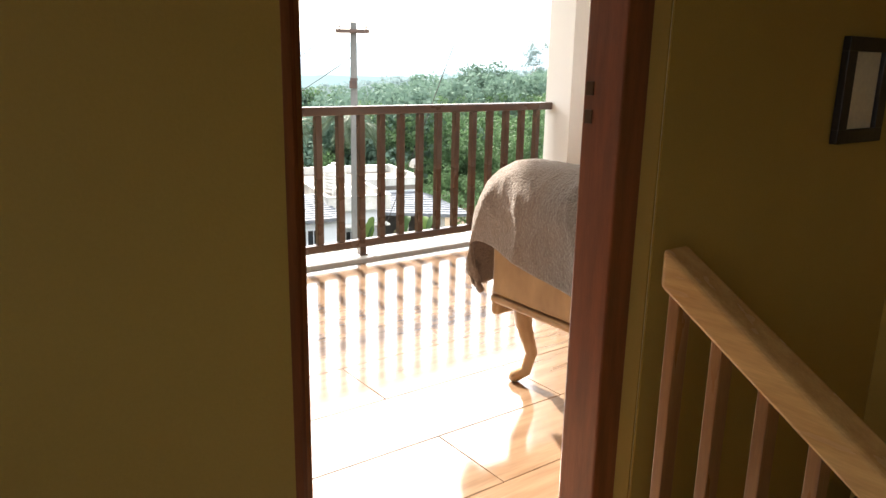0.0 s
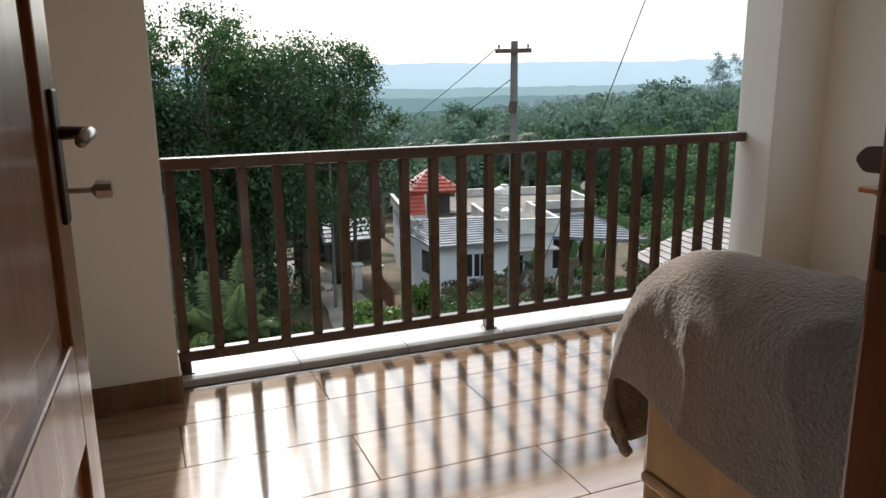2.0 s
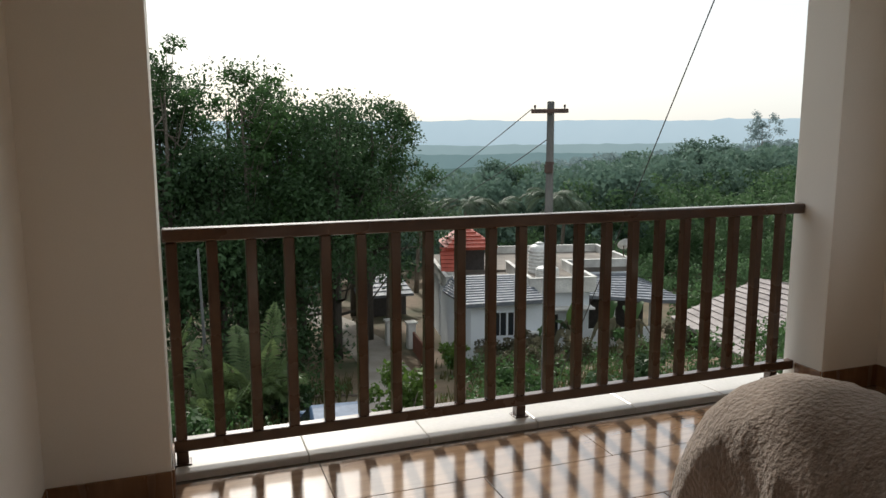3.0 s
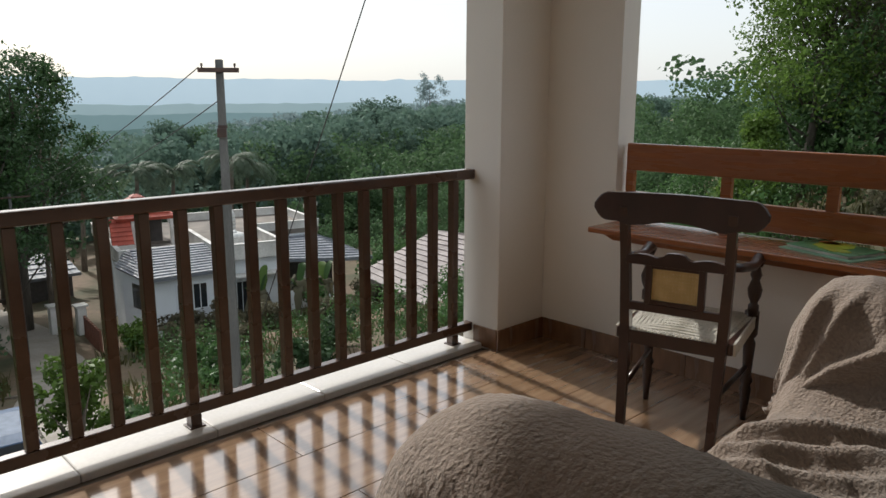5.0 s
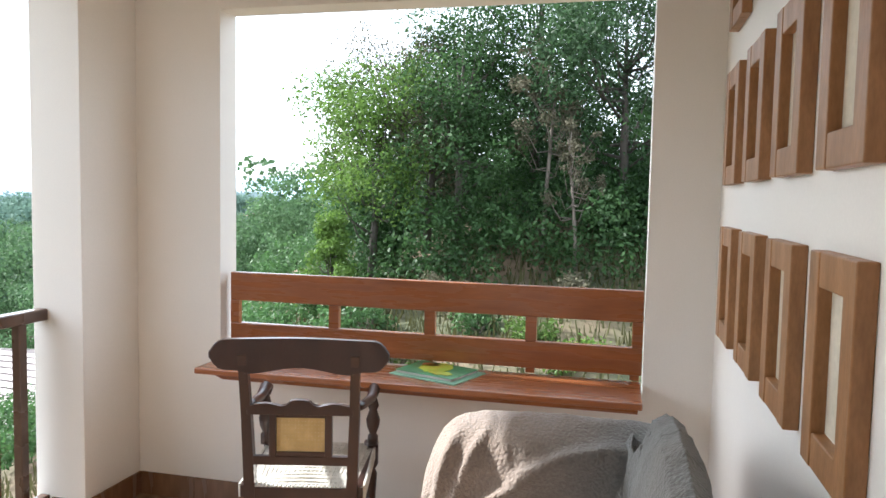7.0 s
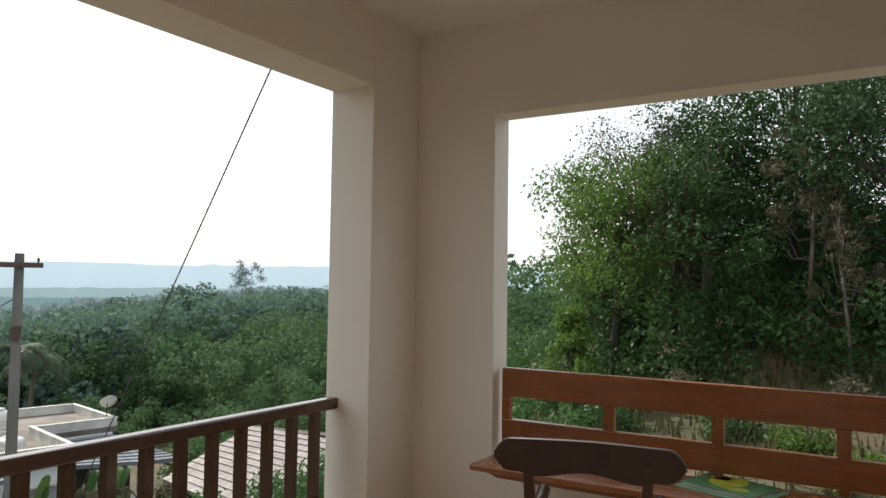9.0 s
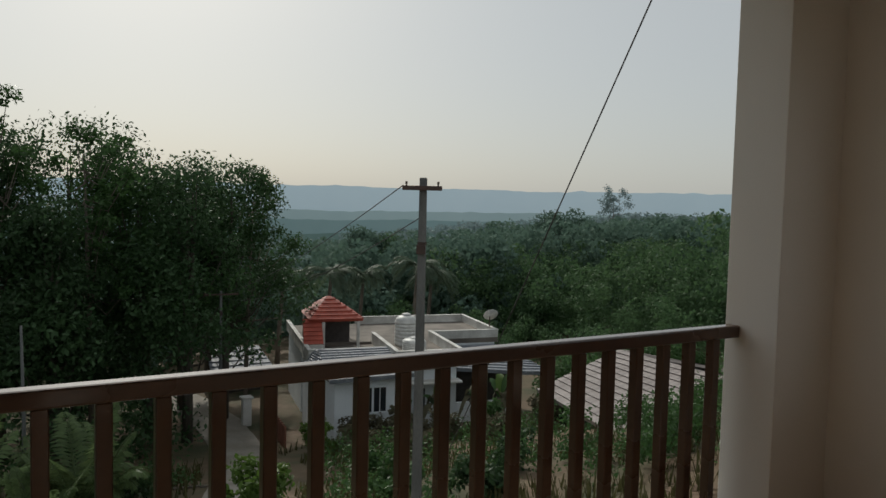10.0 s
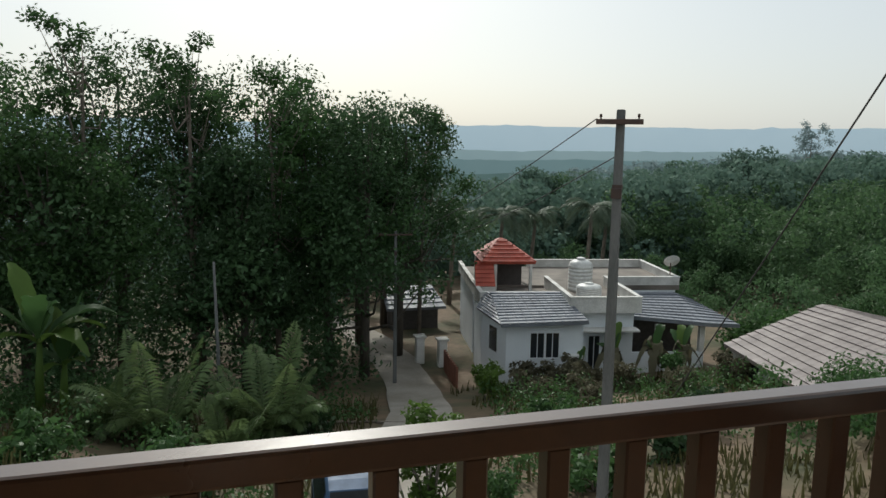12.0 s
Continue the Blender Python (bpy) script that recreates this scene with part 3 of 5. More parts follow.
part("front_apron", S(-2.30, -0.52, -2.145, -2.11, 0.33, 0.45, 0.012), M["sofawood"], settee)
part("backrest", S(-2.26, -0.56, -2.775, -2.70, 0.42, 0.86, 0.03), M["sofawood"], settee)
part("seat_cushion", S(-2.08, -0.74, -2.76, -2.12, 0.44, 0.50, 0.03), M["sofawood"], settee)
for x0, x1 in ((-2.30, -2.06), (-0.76, -0.52)):
    part("arm", S(x0, x1, -2.77, -2.11, 0.40, 0.80, 0.06), M["sofawood"], settee)
    part("side_apron", S(x0 - 0.004 if x0 < -2 else x1 - 0.05, x0 + 0.05 if x0 < -2 else x1 + 0.004, -2.775, -2.12, 0.415, 0.68, 0.012), M["sofawood"], settee)
    part("side_bead", S(x0 - 0.012 if x0 < -2 else x1 - 0.03, x0 + 0.03 if x0 < -2 else x1 + 0.012, -2.785, -2.12, 0.385, 0.412, 0.008), M["sofawood"], settee)
for px in (-2.10, -0.70):
    for py, fy in ((-2.14, 1), (-2.72, -1)):
        ox = -1 if px < -1 else 1
        pts = [(px - sx, py - sy, 0.42), (px - sx + ox * 0.03, py - sy + fy * 0.03, 0.34), (px - sx + ox * 0.02, py - sy + fy * 0.025, 0.24), (px - sx - ox * 0.005, py - sy - fy * 0.0, 0.13),
               (px - sx + ox * 0.012, py - sy + fy * 0.012, 0.05), (px - sx + ox * 0.045, py - sy + fy * 0.045, 0.022), (px - sx + ox * 0.055, py - sy + fy * 0.055, 0.008)]
        part("leg", tube(pts, [0.05, 0.046, 0.034, 0.025, 0.024, 0.026, 0.014], 10), M["sofawood"], settee, smooth=True)


def fold(x, y, z, amp=1.0):
    """Soft wrinkles of the fleece: broad swells, a few sharper creases, fine pile."""
    p = Vector((x, y, z))
    n1 = noise.noise(p * 3.2)
    crease = (1 - abs(noise.noise(Vector((x * 2.6 + y * 1.7, y * 3.4 - x * 1.5, z * 3.0))))) ** 6
    small = (1 - abs(noise.noise(Vector((x * 7 + 3, y * 12, z * 8))))) ** 5
    return amp * (0.020 * n1 + 0.020 * crease + 0.007 * small + 0.004 * noise.noise(p * 15) + 0.0022 * noise.noise(p * 60.0))


def sheet_of(rows):
    bm = bmesh.new()
    vs = [[bm.verts.new(p) for p in r] for r in rows]
    for r0, r1 in zip(vs, vs[1:]):
        for i in range(len(r0) - 1):
            bm.faces.new((r0[i], r0[i + 1], r1[i + 1], r1[i]))
    return bm


def blanket_surface():
    """Cloth laid over the back and the seat, climbing to each arm, hanging behind the back and over the front edge."""
    prof = [(-2.915, 0.50), (-2.915, 0.60), (-2.91, 0.70), (-2.90, 0.80), (-2.885, 0.90), (-2.85, 0.96), (-2.80, 0.985), (-2.745, 0.965), (-2.70, 0.88), (-2.665, 0.78), (-2.635, 0.67),
            (-2.60, 0.58), (-2.52, 0.53), (-2.40, 0.515), (-2.28, 0.52), (-2.18, 0.525), (-2.10, 0.51), (-2.06, 0.46), (-2.045, 0.38)]
    fine = []
    for a, b in zip(prof, prof[1:]):
        for k in range(7):
            f = k / 7
            fine.append((a[0] + (b[0] - a[0]) * f, a[1] + (b[1] - a[1]) * f))
    fine.append(prof[-1])
    nx, rows = 200, []
    for y, z in fine:
        row = []
        for i in range(nx + 1):
            x = -2.17 + 1.55 * i / nx
            inner = min(i, nx - i) / nx
            far = i / nx > 0.5
            climb = 0.0
            if y > -2.70:
                reach = 0.20 if far else 0.13
                climb = (0.30 if far else 0.24) * max(0.0, 1 - inner / reach) ** 1.6
            # long folds pulled from the back corner across to the front
            pull = 0.0
            if y > -2.72 and far:
                g = (x + 0.72) * 1.2 + (y + 2.7) * 0.9
                pull = 0.048 * math.exp(-((g - 0.02) / 0.05) ** 2) + 0.040 * math.exp(-((g + 0.14) / 0.045) ** 2) + 0.030 * math.exp(-((g + 0.30) / 0.04) ** 2)
            w = fold(x, y * 1.15, z, 0.7)
            droop = 0.10 * max(0.0, 1 - inner / 0.11) ** 1.5 if z > 0.66 else 0.0
            crest = (0.085 * math.exp(-((x + 1.40) / 0.42) ** 2) - 0.035 * max(0.0, min(1.0, (x + 1.0) / 0.35))) * max(0.0, min(1.0, (z - 0.6) / 0.3)) if y < -2.66 else 0.0
            if y < -2.70 and z > 0.55:         # slanting creases down the back
                g = x + 0.55 * (z - 0.9)
                crest += 0.010 * (1 - abs(math.sin(g * 11.0 + 1.3 * math.sin(g * 5)))) ** 3
            zz = min(z + climb, max(z, 0.86)) + crest + pull + w * (0.55 if z > 0.6 else 1.0) - droop
            yy = y + (w * 0.9 if z > 0.56 and y < -2.6 else 0.0) - (pull * 0.4 if z > 0.6 else 0)
            if y < -2.86:
                yy = y + 0.4 * w + 0.008 * math.sin(x * 21)
            row.append((x, yy if yy > -2.6 else -2.6 + (yy + 2.6) * 0.62, zz))
        rows.append(row)
    return sheet_of(rows)


def arm_cover(xc, side, y1, lift):
    """Cloth over a rolled arm: section across x swept along y; the roll turns down at the front and hangs in a corner."""
    ny, na, rows = 90, 70, []
    y0 = -2.79
    for j in range(ny + 1):
        f = j / ny
        y = y0 + (y1 - y0) * f
        front = max(0.0, (f - 0.74) / 0.26)
        down = 0.17 * (1 - math.sqrt(max(0.0, 1 - front * front)))
        row = []
        for i in range(na + 1):
            g = i / na
            if g < 0.32:                      # outer hang, hem rising towards the front
                h = g / 0.32
                hem = 0.50 + 0.14 * f ** 1.5
                x, z = side * (0.178 + 0.006 * math.sin(13 * f) * (1 - h)), hem + (0.74 - hem) * h
            elif g < 0.72:                    # over the roll
                a = (g - 0.32) / 0.40 * math.pi
                x, z = side * 0.175 * math.cos(a), 0.74 + 0.165 * math.sin(a)
            else:                             # inner side to the seat
                h = (g - 0.72) / 0.28
                x, z = -side * (0.175 + 0.035 * h), 0.74 - 0.23 * h
            w = fold(x + xc * 3, y, z, 0.6)
            if g > 0.55 and side > 0:          # long folds pulled across the inner face
                s1 = z - (0.86 + (y + 2.74) * -0.52 + 0.10 * math.sin((y + 2.74) * 4.6))
                s2 = z - (0.78 + (y + 2.74) * -0.95)
                s3 = (y + 2.13) + 0.30 * (z - 0.85)
                s4 = (y + 2.21) + 0.42 * (z - 0.85)
                ease = min(1.0, (g - 0.55) / 0.1)
                w += ease * (0.040 * math.exp(-(s1 / 0.030) ** 2) + 0.026 * math.exp(-(s2 / 0.024) ** 2) + 0.022 * math.exp(-(s3 / 0.020) ** 2) + 0.016 * math.exp(-(s4 / 0.018) ** 2))
            out = side * (1 if g < 0.5 else -1)
            row.append((xc + x * (1 - 0.22 * front ** 3) + w * 0.8 * (out if abs(x) > 0.1 else 0), y + 0.2 * w, z + lift * max(0, min(1, (z - 0.55) / 0.2)) - down * (0.35 + 0.65 * min(1, max(0, (z - 0.5) / 0.3))) + w * (0.9 if z > 0.75 else 0.3)))
        rows.append(row)
    # front flap, longest at the outer corner
    last = rows[-1]
    for k in range(1, 19):
        f = k / 18
        cur = []
        for i, (x, y, z) in enumerate(last):
            g = i / na
            hem = 0.385 + 0.16 * max(0, g - 0.22) + 0.30 * max(0, 0.12 - g)
            zz = z + (min(hem, z - 0.004) - z) * f
            wob = 0.016 * math.sin(g * 19 + 1) * f + 0.010 * math.sin(g * 37 + f * 2) * f
            cur.append((x + fold(x * 2, f, xc, 0.5) * f - side * 0.03 * f * f * (1 if g < 0.4 else 0), y + 0.012 * math.sin(f * 2.6) + wob - 0.03 * f * f, zz))
        rows.append(cur)
    return sheet_of(rows)


blanket = thing("fleece_blanket", "grey-brown fleece blanket draped over the settee", "blanket", at=(sx, sy, 0.36))
for nm, bmx in (("seat_cover", blanket_surface()), ("arm_drape", arm_cover(-2.145, -1, -1.965, 0.03)), ("arm_drape", arm_cover(-0.60, 1, -2.03, -0.03))):
    bmesh.ops.translate(bmx, verts=bmx.verts, vec=(-sx, -sy, -0.36))
    ob = part(nm, bmx, M["blanket"], blanket, smooth=True)
    so = ob.modifiers.new("thick", "SOLIDIFY")
    so.thickness, so.offset = 0.012, -1

# ---- door: frame, open leaf ----
dframe = tagged(new("door_1"), "dark wooden door frame with the leaf swung open outwards", "door", kind="structure")
dframe.location = (-3.10, -3.01, 0)
part("frame_post", box(-0.502, -0.440, -0.030, 0.055, 0, 2.14, 0.006), M["frame"], dframe)
part("door_stop", box(-0.440, -0.402, 0.020, 0.052, 0, 2.06, 0.003), M["frame"], dframe)
part("frame_post", box(-0.492, -0.470, -0.1165, -0.030, 0, 2.14, 0.004), M["frame"], dframe)
part("frame_post", box(0.348, 0.436, -0.065, 0.055, 0, 2.14, 0.006), M["frame"], dframe)
part("reveal_lining", box(0.430, 0.4355, -0.1105, -0.0655, 0, 2.13), M["wall_in"], dframe, "tan painted reveal")
part("frame_head", box(-0.438, 0.348, -0.065, 0.055, 2.06, 2.14, 0.006), M["frame"], dframe)
for z in (1.16, 1.225):
    part("strike_plate", box(0.345, 0.3485, 0.022, 0.045, z - 0.016, z + 0.016, 0.001), M["brass"], dframe, "dark brass strike plate")
leaf = thing("door_leaf", "varnished panelled wooden door leaf standing open", "door", at=(-3.495, -2.955, 0.008), rz=86.6)
LW = 0.76
for x0, x1 in ((0, 0.11), (LW - 0.11, LW)):
    part("stile", box(x0, x1, -0.02, 0.02, 0, 2.04, 0.004), M["door"], leaf)
for z0, z1 in ((0, 0.20), (0.80, 0.95), (1.92, 2.04)):
    part("cross_rail", box(0.11, LW - 0.11, -0.02, 0.02, z0, z1, 0.004), M["door"], leaf)
for z0, z1 in ((0.20, 0.80), (0.95, 1.92)):
    part("panel", box(0.11, LW - 0.11, -0.008, 0.008, z0, z1), M["door"], leaf)
    part("raised_field", box(0.16, LW - 0.16, -0.014, 0.014, z0 + 0.05, z1 - 0.05, 0.006), M["door"], leaf)
for s in (-1, 1):
    h = part("lock_plate", box(LW - 0.075, LW - 0.035, s * 0.0235 - 0.0035, s * 0.0235 + 0.0035, 1.11, 1.295, 0.003), M["brass"], leaf, "dark brass lock plate")
    part("lever_handle", tube([(LW - 0.055, s * 0.026, 1.235), (LW - 0.055, s * 0.062, 1.235), (LW - 0.075, s * 0.066, 1.235), (LW - 0.165, s * 0.066, 1.23)], [0.010, 0.009, 0.010, 0.008], 10), M["steel"], h, "steel lever handle", True)
k = part("key", tube([(LW - 0.055, -0.026, 1.155), (LW - 0.055, -0.058, 1.155), (LW - 0.055, -0.065, 1.155), (LW - 0.055, -0.085, 1.155)], [0.004, 0.004, 0.013, 0.012], 8), M["steel"], leaf, "small steel key in the lock")

# ---- landing: handrail by the stairs, small picture ----
hr = thing("stair_handrail", "varnished wooden stair handrail on square balusters", "handrail", at=(-2.72, -3.2, 0))
bm = bmesh.new()
add_box(bm, -0.034, 0.052, -1.62, -0.02, -0.046, 0.044, 0.012, 3)
for v in bm.verts:
    v.co.z += 0.862 + 0.60 * v.co.y
part("handrail", bm, M["handrail"], hr)
for i in range(9):
    y = -0.055 - i * 0.115
    part("baluster", box(-0.024, 0.024, y - 0.014, y + 0.014, -0.16 - 0.6 * abs(y), 0.83 + y * 0.60, 0.003), M["railbar"], hr)
pic = thing("wall_picture", "small black-framed picture on the landing wall", "picture", at=(-1.775, -3.128, 1.22))
for x0, x1, z0, z1 in ((-0.135, 0.135, 0.11, 0.15), (-0.135, 0.135, -0.15, -0.11), (-0.135, -0.085, -0.11, 0.11), (0.085, 0.135, -0.11, 0.11)):
    part("frame_bar", box(x0, x1, -0.022, 0, z0, z1, 0.002), M["blackframe"], pic)
part("print", box(-0.085, 0.085, -0.008, -0.002, -0.11, 0.11), M["mirror_pic"], pic, "pale yellowish print")


# ---- terrain ----
def ground_z(x, y):
    """Height of the land: a yard below the house, falling to the lane and the valley, rising to a wooded slope in the east."""
    z = -4.7 - 0.185 * min(max(y - 4.5, 0), 23.5) - 0.05 * min(max(y - 28, 0), 30) - 0.10 * min(max(y - 58, 0), 140)
    e = max(0.0, x - 7 - 0.38 * max(y, 0))
    z += 0.36 * min(e, 18) * max(0.0, min(1.0, 1 - (y - 2) / 30))
    z += min(max(x - 55, 0), 120) * 0.10 * max(0, min(1, (y - 20) / 60))
    z += 0.25 * min(max(-x - 1, 0), 6) * max(0.0, min(1.0, (y - 8) / 6, (30 - y) / 5))
    return z + 0.18 * noise.noise(Vector((x * 0.25, y * 0.25, 0))) + 0.5 * noise.noise(Vector((x * 0.04, y * 0.04, 3)))


def grid_lines(a, b, dense0, dense1, fine, growth=1.25):
    out, v, st = [], dense0, fine
    while v <= dense1:
        out.append(v)
        v += fine
    st, v = fine, out[-1]
    while v < b:
        st *= growth
        v += st
        out.append(min(v, b))
    st, v = fine, dense0
    while v > a:
        st *= growth
        v -= st
        out.insert(0, max(v, a))
    return out


xs, ys = grid_lines(-2500, 2500, -22, 34, 0.6), grid_lines(-2500, 2500, 0.6, 42, 0.6)
gv = [(x, y, ground_z(x, y)) for y in ys for x in xs]
nxg = len(xs)
gq = [(j * nxg + i, j * nxg + i + 1, (j + 1) * nxg + i + 1, (j + 1) * nxg + i) for j in range(len(ys) - 1) for i in range(nxg - 1)]
tagged(link("ground", mesh_arrays("ground", gv, gq), M["soil"]), "dry red soil with patches of grass sloping to the valley", "ground", kind="structure")

# lane running down past the neighbour's gate
lane_pts = [(-1.5, 5.2), (-0.6, 9), (0.8, 13), (2.6, 18), (4.2, 23), (5.2, 28), (5.6, 33), (5.2, 39), (3.6, 46)]


def lane_gap(x, y):
    """Distance in plan from the middle of the lane."""
    best = 1e9
    for (ax, ay), (bx, by) in zip(lane_pts, lane_pts[1:]):
        f = max(0.0, min(1.0, ((x - ax) * (bx - ax) + (y - ay) * (by - ay)) / ((bx - ax) ** 2 + (by - ay) ** 2)))
        best = min(best, math.hypot(x - ax - f * (bx - ax), y - ay - f * (by - ay)))
    return best


lv, lq = [], []
steps = 70
for i in range(steps + 1):
    f = i / steps * (len(lane_pts) - 1)
    k = min(int(f), len(lane_pts) - 2)
    g = f - k
    cx = lane_pts[k][0] + (lane_pts[k + 1][0] - lane_pts[k][0]) * g
    cy = lane_pts[k][1] + (lane_pts[k + 1][1] - lane_pts[k][1]) * g
    d = Vector((lane_pts[k + 1][0] - lane_pts[k][0], lane_pts[k + 1][1] - lane_pts[k][1])).normalized()
    w = 1.1 + 0.12 * noise.noise(Vector((f * 2, 0, 5)))
    for s in (-1, -0.5, 0, 0.5, 1):
        px, py = cx + d.y * w * s, cy - d.x * w * s
        lv.append((px, py, ground_z(px, py) + 0.06))
for i in range(steps):
    for s in range(4):
        a = i * 5 + s
        lq.append((a, a + 1, a + 6, a + 5))
tagged(link("road", mesh_arrays("road", lv, lq), M["road"]), "narrow pale concrete lane going downhill", "road", kind="structure")


# ---- foliage ----
RNG = np.random.default_rng(7)


def leaf_cloud(centres, radii, count, size, squash=0.8, shell=0.55, aspect=0.5):
    """Leaf quads scattered through ellipsoid clumps; returns vertices and quads."""
    centres, radii = np.asarray(centres, float), np.asarray(radii, float)
    w = radii ** 2
    pick = RNG.choice(len(centres), count, p=w / w.sum())
    d = RNG.normal(size=(count, 3))
    d /= np.linalg.norm(d, axis=1, keepdims=True)
    r = (shell + (1 - shell) * RNG.random(count) ** 0.7) * (0.85 + 0.3 * RNG.random(count))
    p = centres[pick] + d * (radii[pick] * r)[:, None] * (1, 1, squash)
    nrm = d * 0.6 + RNG.normal(size=(count, 3)) * 0.7 + (0, 0, 0.35)
    nrm /= np.linalg.norm(nrm, axis=1, keepdims=True)
    t = np.cross(nrm, RNG.normal(size=(count, 3)))
    t /= np.linalg.norm(t, axis=1, keepdims=True)
    b = np.cross(nrm, t)
    s = size * (0.6 + 0.8 * RNG.random(count))[:, None]
    droop = nrm * s * 0.18
    v = np.stack([p - t * s, p + b * s * aspect + droop, p + t * s, p - b * s * aspect + droop], 1).reshape(-1, 3)
    return v, np.arange(count * 4).reshape(-1, 4)


def crown_clumps(kind, height, spread):
    c, r = [], []
    n = {"broad": 26, "tall": 22, "thin": 30, "bush": 14}[kind]
    for i in range(n):
        f = i / n
        a = RNG.random() * math.tau
        if kind == "broad":
            z = height * (0.42 + 0.55 * f)
            rad = spread * (1.05 - 0.75 * abs(f - 0.35)) * math.sqrt(RNG.random())
            rr = spread * (0.30 + 0.20 * RNG.random())
        elif kind == "tall":
            z = height * (0.30 + 0.68 * f)
            rad = spread * (0.85 - 0.6 * f) * math.sqrt(RNG.random())
            rr = spread * (0.26 + 0.20 * RNG.random())
        elif kind == "thin":
            z = height * (0.5 + 0.5 * f)
            rad = spread * (1.0 - 0.5 * f) * math.sqrt(RNG.random())
            rr = spread * (0.12 + 0.15 * RNG.random())
        else:
            z = height * (0.15 + 0.7 * f)
            rad = spread * 0.8 * math.sqrt(RNG.random())
            rr = spread * (0.25 + 0.2 * RNG.random())
        c.append((rad * math.cos(a), rad * math.sin(a), z))
        r.append(rr)
    return c, r


def make_tree(label, kind, height, spread, leaves, size, mat, at, group="", shell=0.35, rz=0.0):
    x, y = at
    e = thing("tree", label, "tree", group, (x, y, ground_z(x, y) - 0.1), rz)
    c, r = crown_clumps(kind, height, spread)
    bm = bmesh.new()
    lean = Vector((RNG.uniform(-0.4, 0.4), RNG.uniform(-0.4, 0.4), 0))
    th = height * (0.86 if kind == "thin" else 0.62)
    base = (0.035 * height * 0.5 + 0.04) * (0.5 if kind == "thin" else 1.0)
    add_tube(bm, [(0, 0, 0), lean * 0.2 + Vector((0, 0, th * 0.35)), lean * 0.6 + Vector((0, 0, th * 0.7)), lean + Vector((0, 0, th)), lean * 1.3 + Vector((0, 0, height * 0.9))],
             [base, base * 0.8, base * 0.6, base * (0.25 if kind == "thin" else 0.4), base * 0.06], 8)
    for cc in c:
        q = Vector(cc)
        z0 = max(height * 0.18, min(q.z - (0.12 if kind == "thin" else 0.25) * height * RNG.random() - 0.3, th))
        s = lean * (z0 / th) + Vector((0, 0, z0))
        mid = (s + q) / 2 + Vector((0, 0, -0.06 * height))
        add_tube(bm, [s, mid, q], [base * 0.35, base * 0.2, base * 0.05], 5)
    part("trunk", bm, M["bark" if kind == "thin" else "bark_dark"], e, smooth=True)
    v, qd = leaf_cloud(c, r, int(leaves * 2.2), size * 0.68, shell=0.1 if kind == "thin" else shell)
    link("crown", mesh_arrays("crown", v, qd), mat, e)
    return e


# near wooded slope east of the house, seen through the wide opening
for label, kind, h, sp, n, size, mat, at in (
        ("tall leafy lime green tree on the slope", "broad", 7.4, 2.5, 5600, 0.10, "leaf_lime", (19.5, 5.2)),
        ("tall green tree with a loose crown", "broad", 8.2, 2.7, 6000, 0.10, "leaf_mid", (20.5, 2.6)),
        ("tall green tree with bare lower stems", "broad", 9.4, 3.2, 6000, 0.10, "leaf_mid", (22.5, 0.4)),
        ("dense dark green tree on the slope", "broad", 8.6, 3.2, 6500, 0.10, "leaf_dark", (20.5, -2.6)),
        ("dense dark green tree on the slope", "broad", 6.0, 2.4, 6000, 0.10, "leaf_dark", (25.0, 4.2)),
        ("tall green tree behind the others", "tall", 10.5, 3.4, 6000, 0.09, "leaf_mid", (27.0, -0.5)),
        ("dark tree hung with creepers", "broad", 8.4, 3.2, 6000, 0.10, "leaf_dark", (24.0, -6.0)),
        ("brownish half-dry tree on the slope", "tall", 7.6, 2.0, 3200, 0.08, "leaf_dry", (21.5, 3.9)),
        ("thin grey tree with few leaves", "thin", 6.6, 1.5, 1500, 0.08, "leaf_dry", (19.2, -0.3)),
        ("thin pale-stemmed tree leaning out of the thicket", "thin", 4.6, 0.9, 500, 0.08, "leaf_dry", (17.8, -1.4)),
        ("airy grey-leaved tree above the thicket", "broad", 8.0, 2.3, 2600, 0.08, "leaf_dry", (21.0, 4.9)),
        ("young lime green tree on the slope", "tall", 3.4, 1.1, 1600, 0.10, "leaf_lime", (17.2, 5.6)),
        ("leafy green tree on the slope edge", "broad", 2.6, 1.6, 3000, 0.09, "leaf_mid", (24, 8.0))):
    make_tree(label, kind, h, sp, n, size, M[mat], at, "trees on the east slope")

# dark grove down the hill on the west side of the lane
grove = [(-26, 31, 15.5), (-21, 34, 16.5), (-17, 30, 14.2), (-13.5, 34, 15.8), (-10, 31, 13.6), (-6.8, 34, 15.2), (-3.4, 32, 13.6), (-0.4, 35, 14.2), (2.4, 33, 12.6),
         (4.6, 37, 12.6), (-24, 26, 14.5), (-15, 27, 12.5), (-29, 36, 17), (6.8, 41, 11.6), (-19, 24, 13.0), (-1.6, 29, 10.5), (-8, 28, 10.8), (6.0, 34.0, 12.8), (3.6, 30.5, 12.4), (-23, 29, 17.0), (-17.5, 33, 16.4)]
for i, (x, y, h) in enumerate(grove):
    make_tree("dense dark green tree in the shaded grove", "broad" if i % 3 else "tall", h, h * 0.30, 5200, 0.15, M["leaf_dark" if i % 4 else "leaf_mid"], (x, y), "grove beside the lane")
for x, y, h in ((-3.6, 30, 14.9), (-7.6, 30, 15.6), (-11.5, 29, 16.4), (-0.1, 31, 13.8)):
    make_tree("tall thin tree rising above the grove", "thin", h, 2.6, 1500, 0.14, M["leaf_mid"], (x, y), "grove beside the lane")
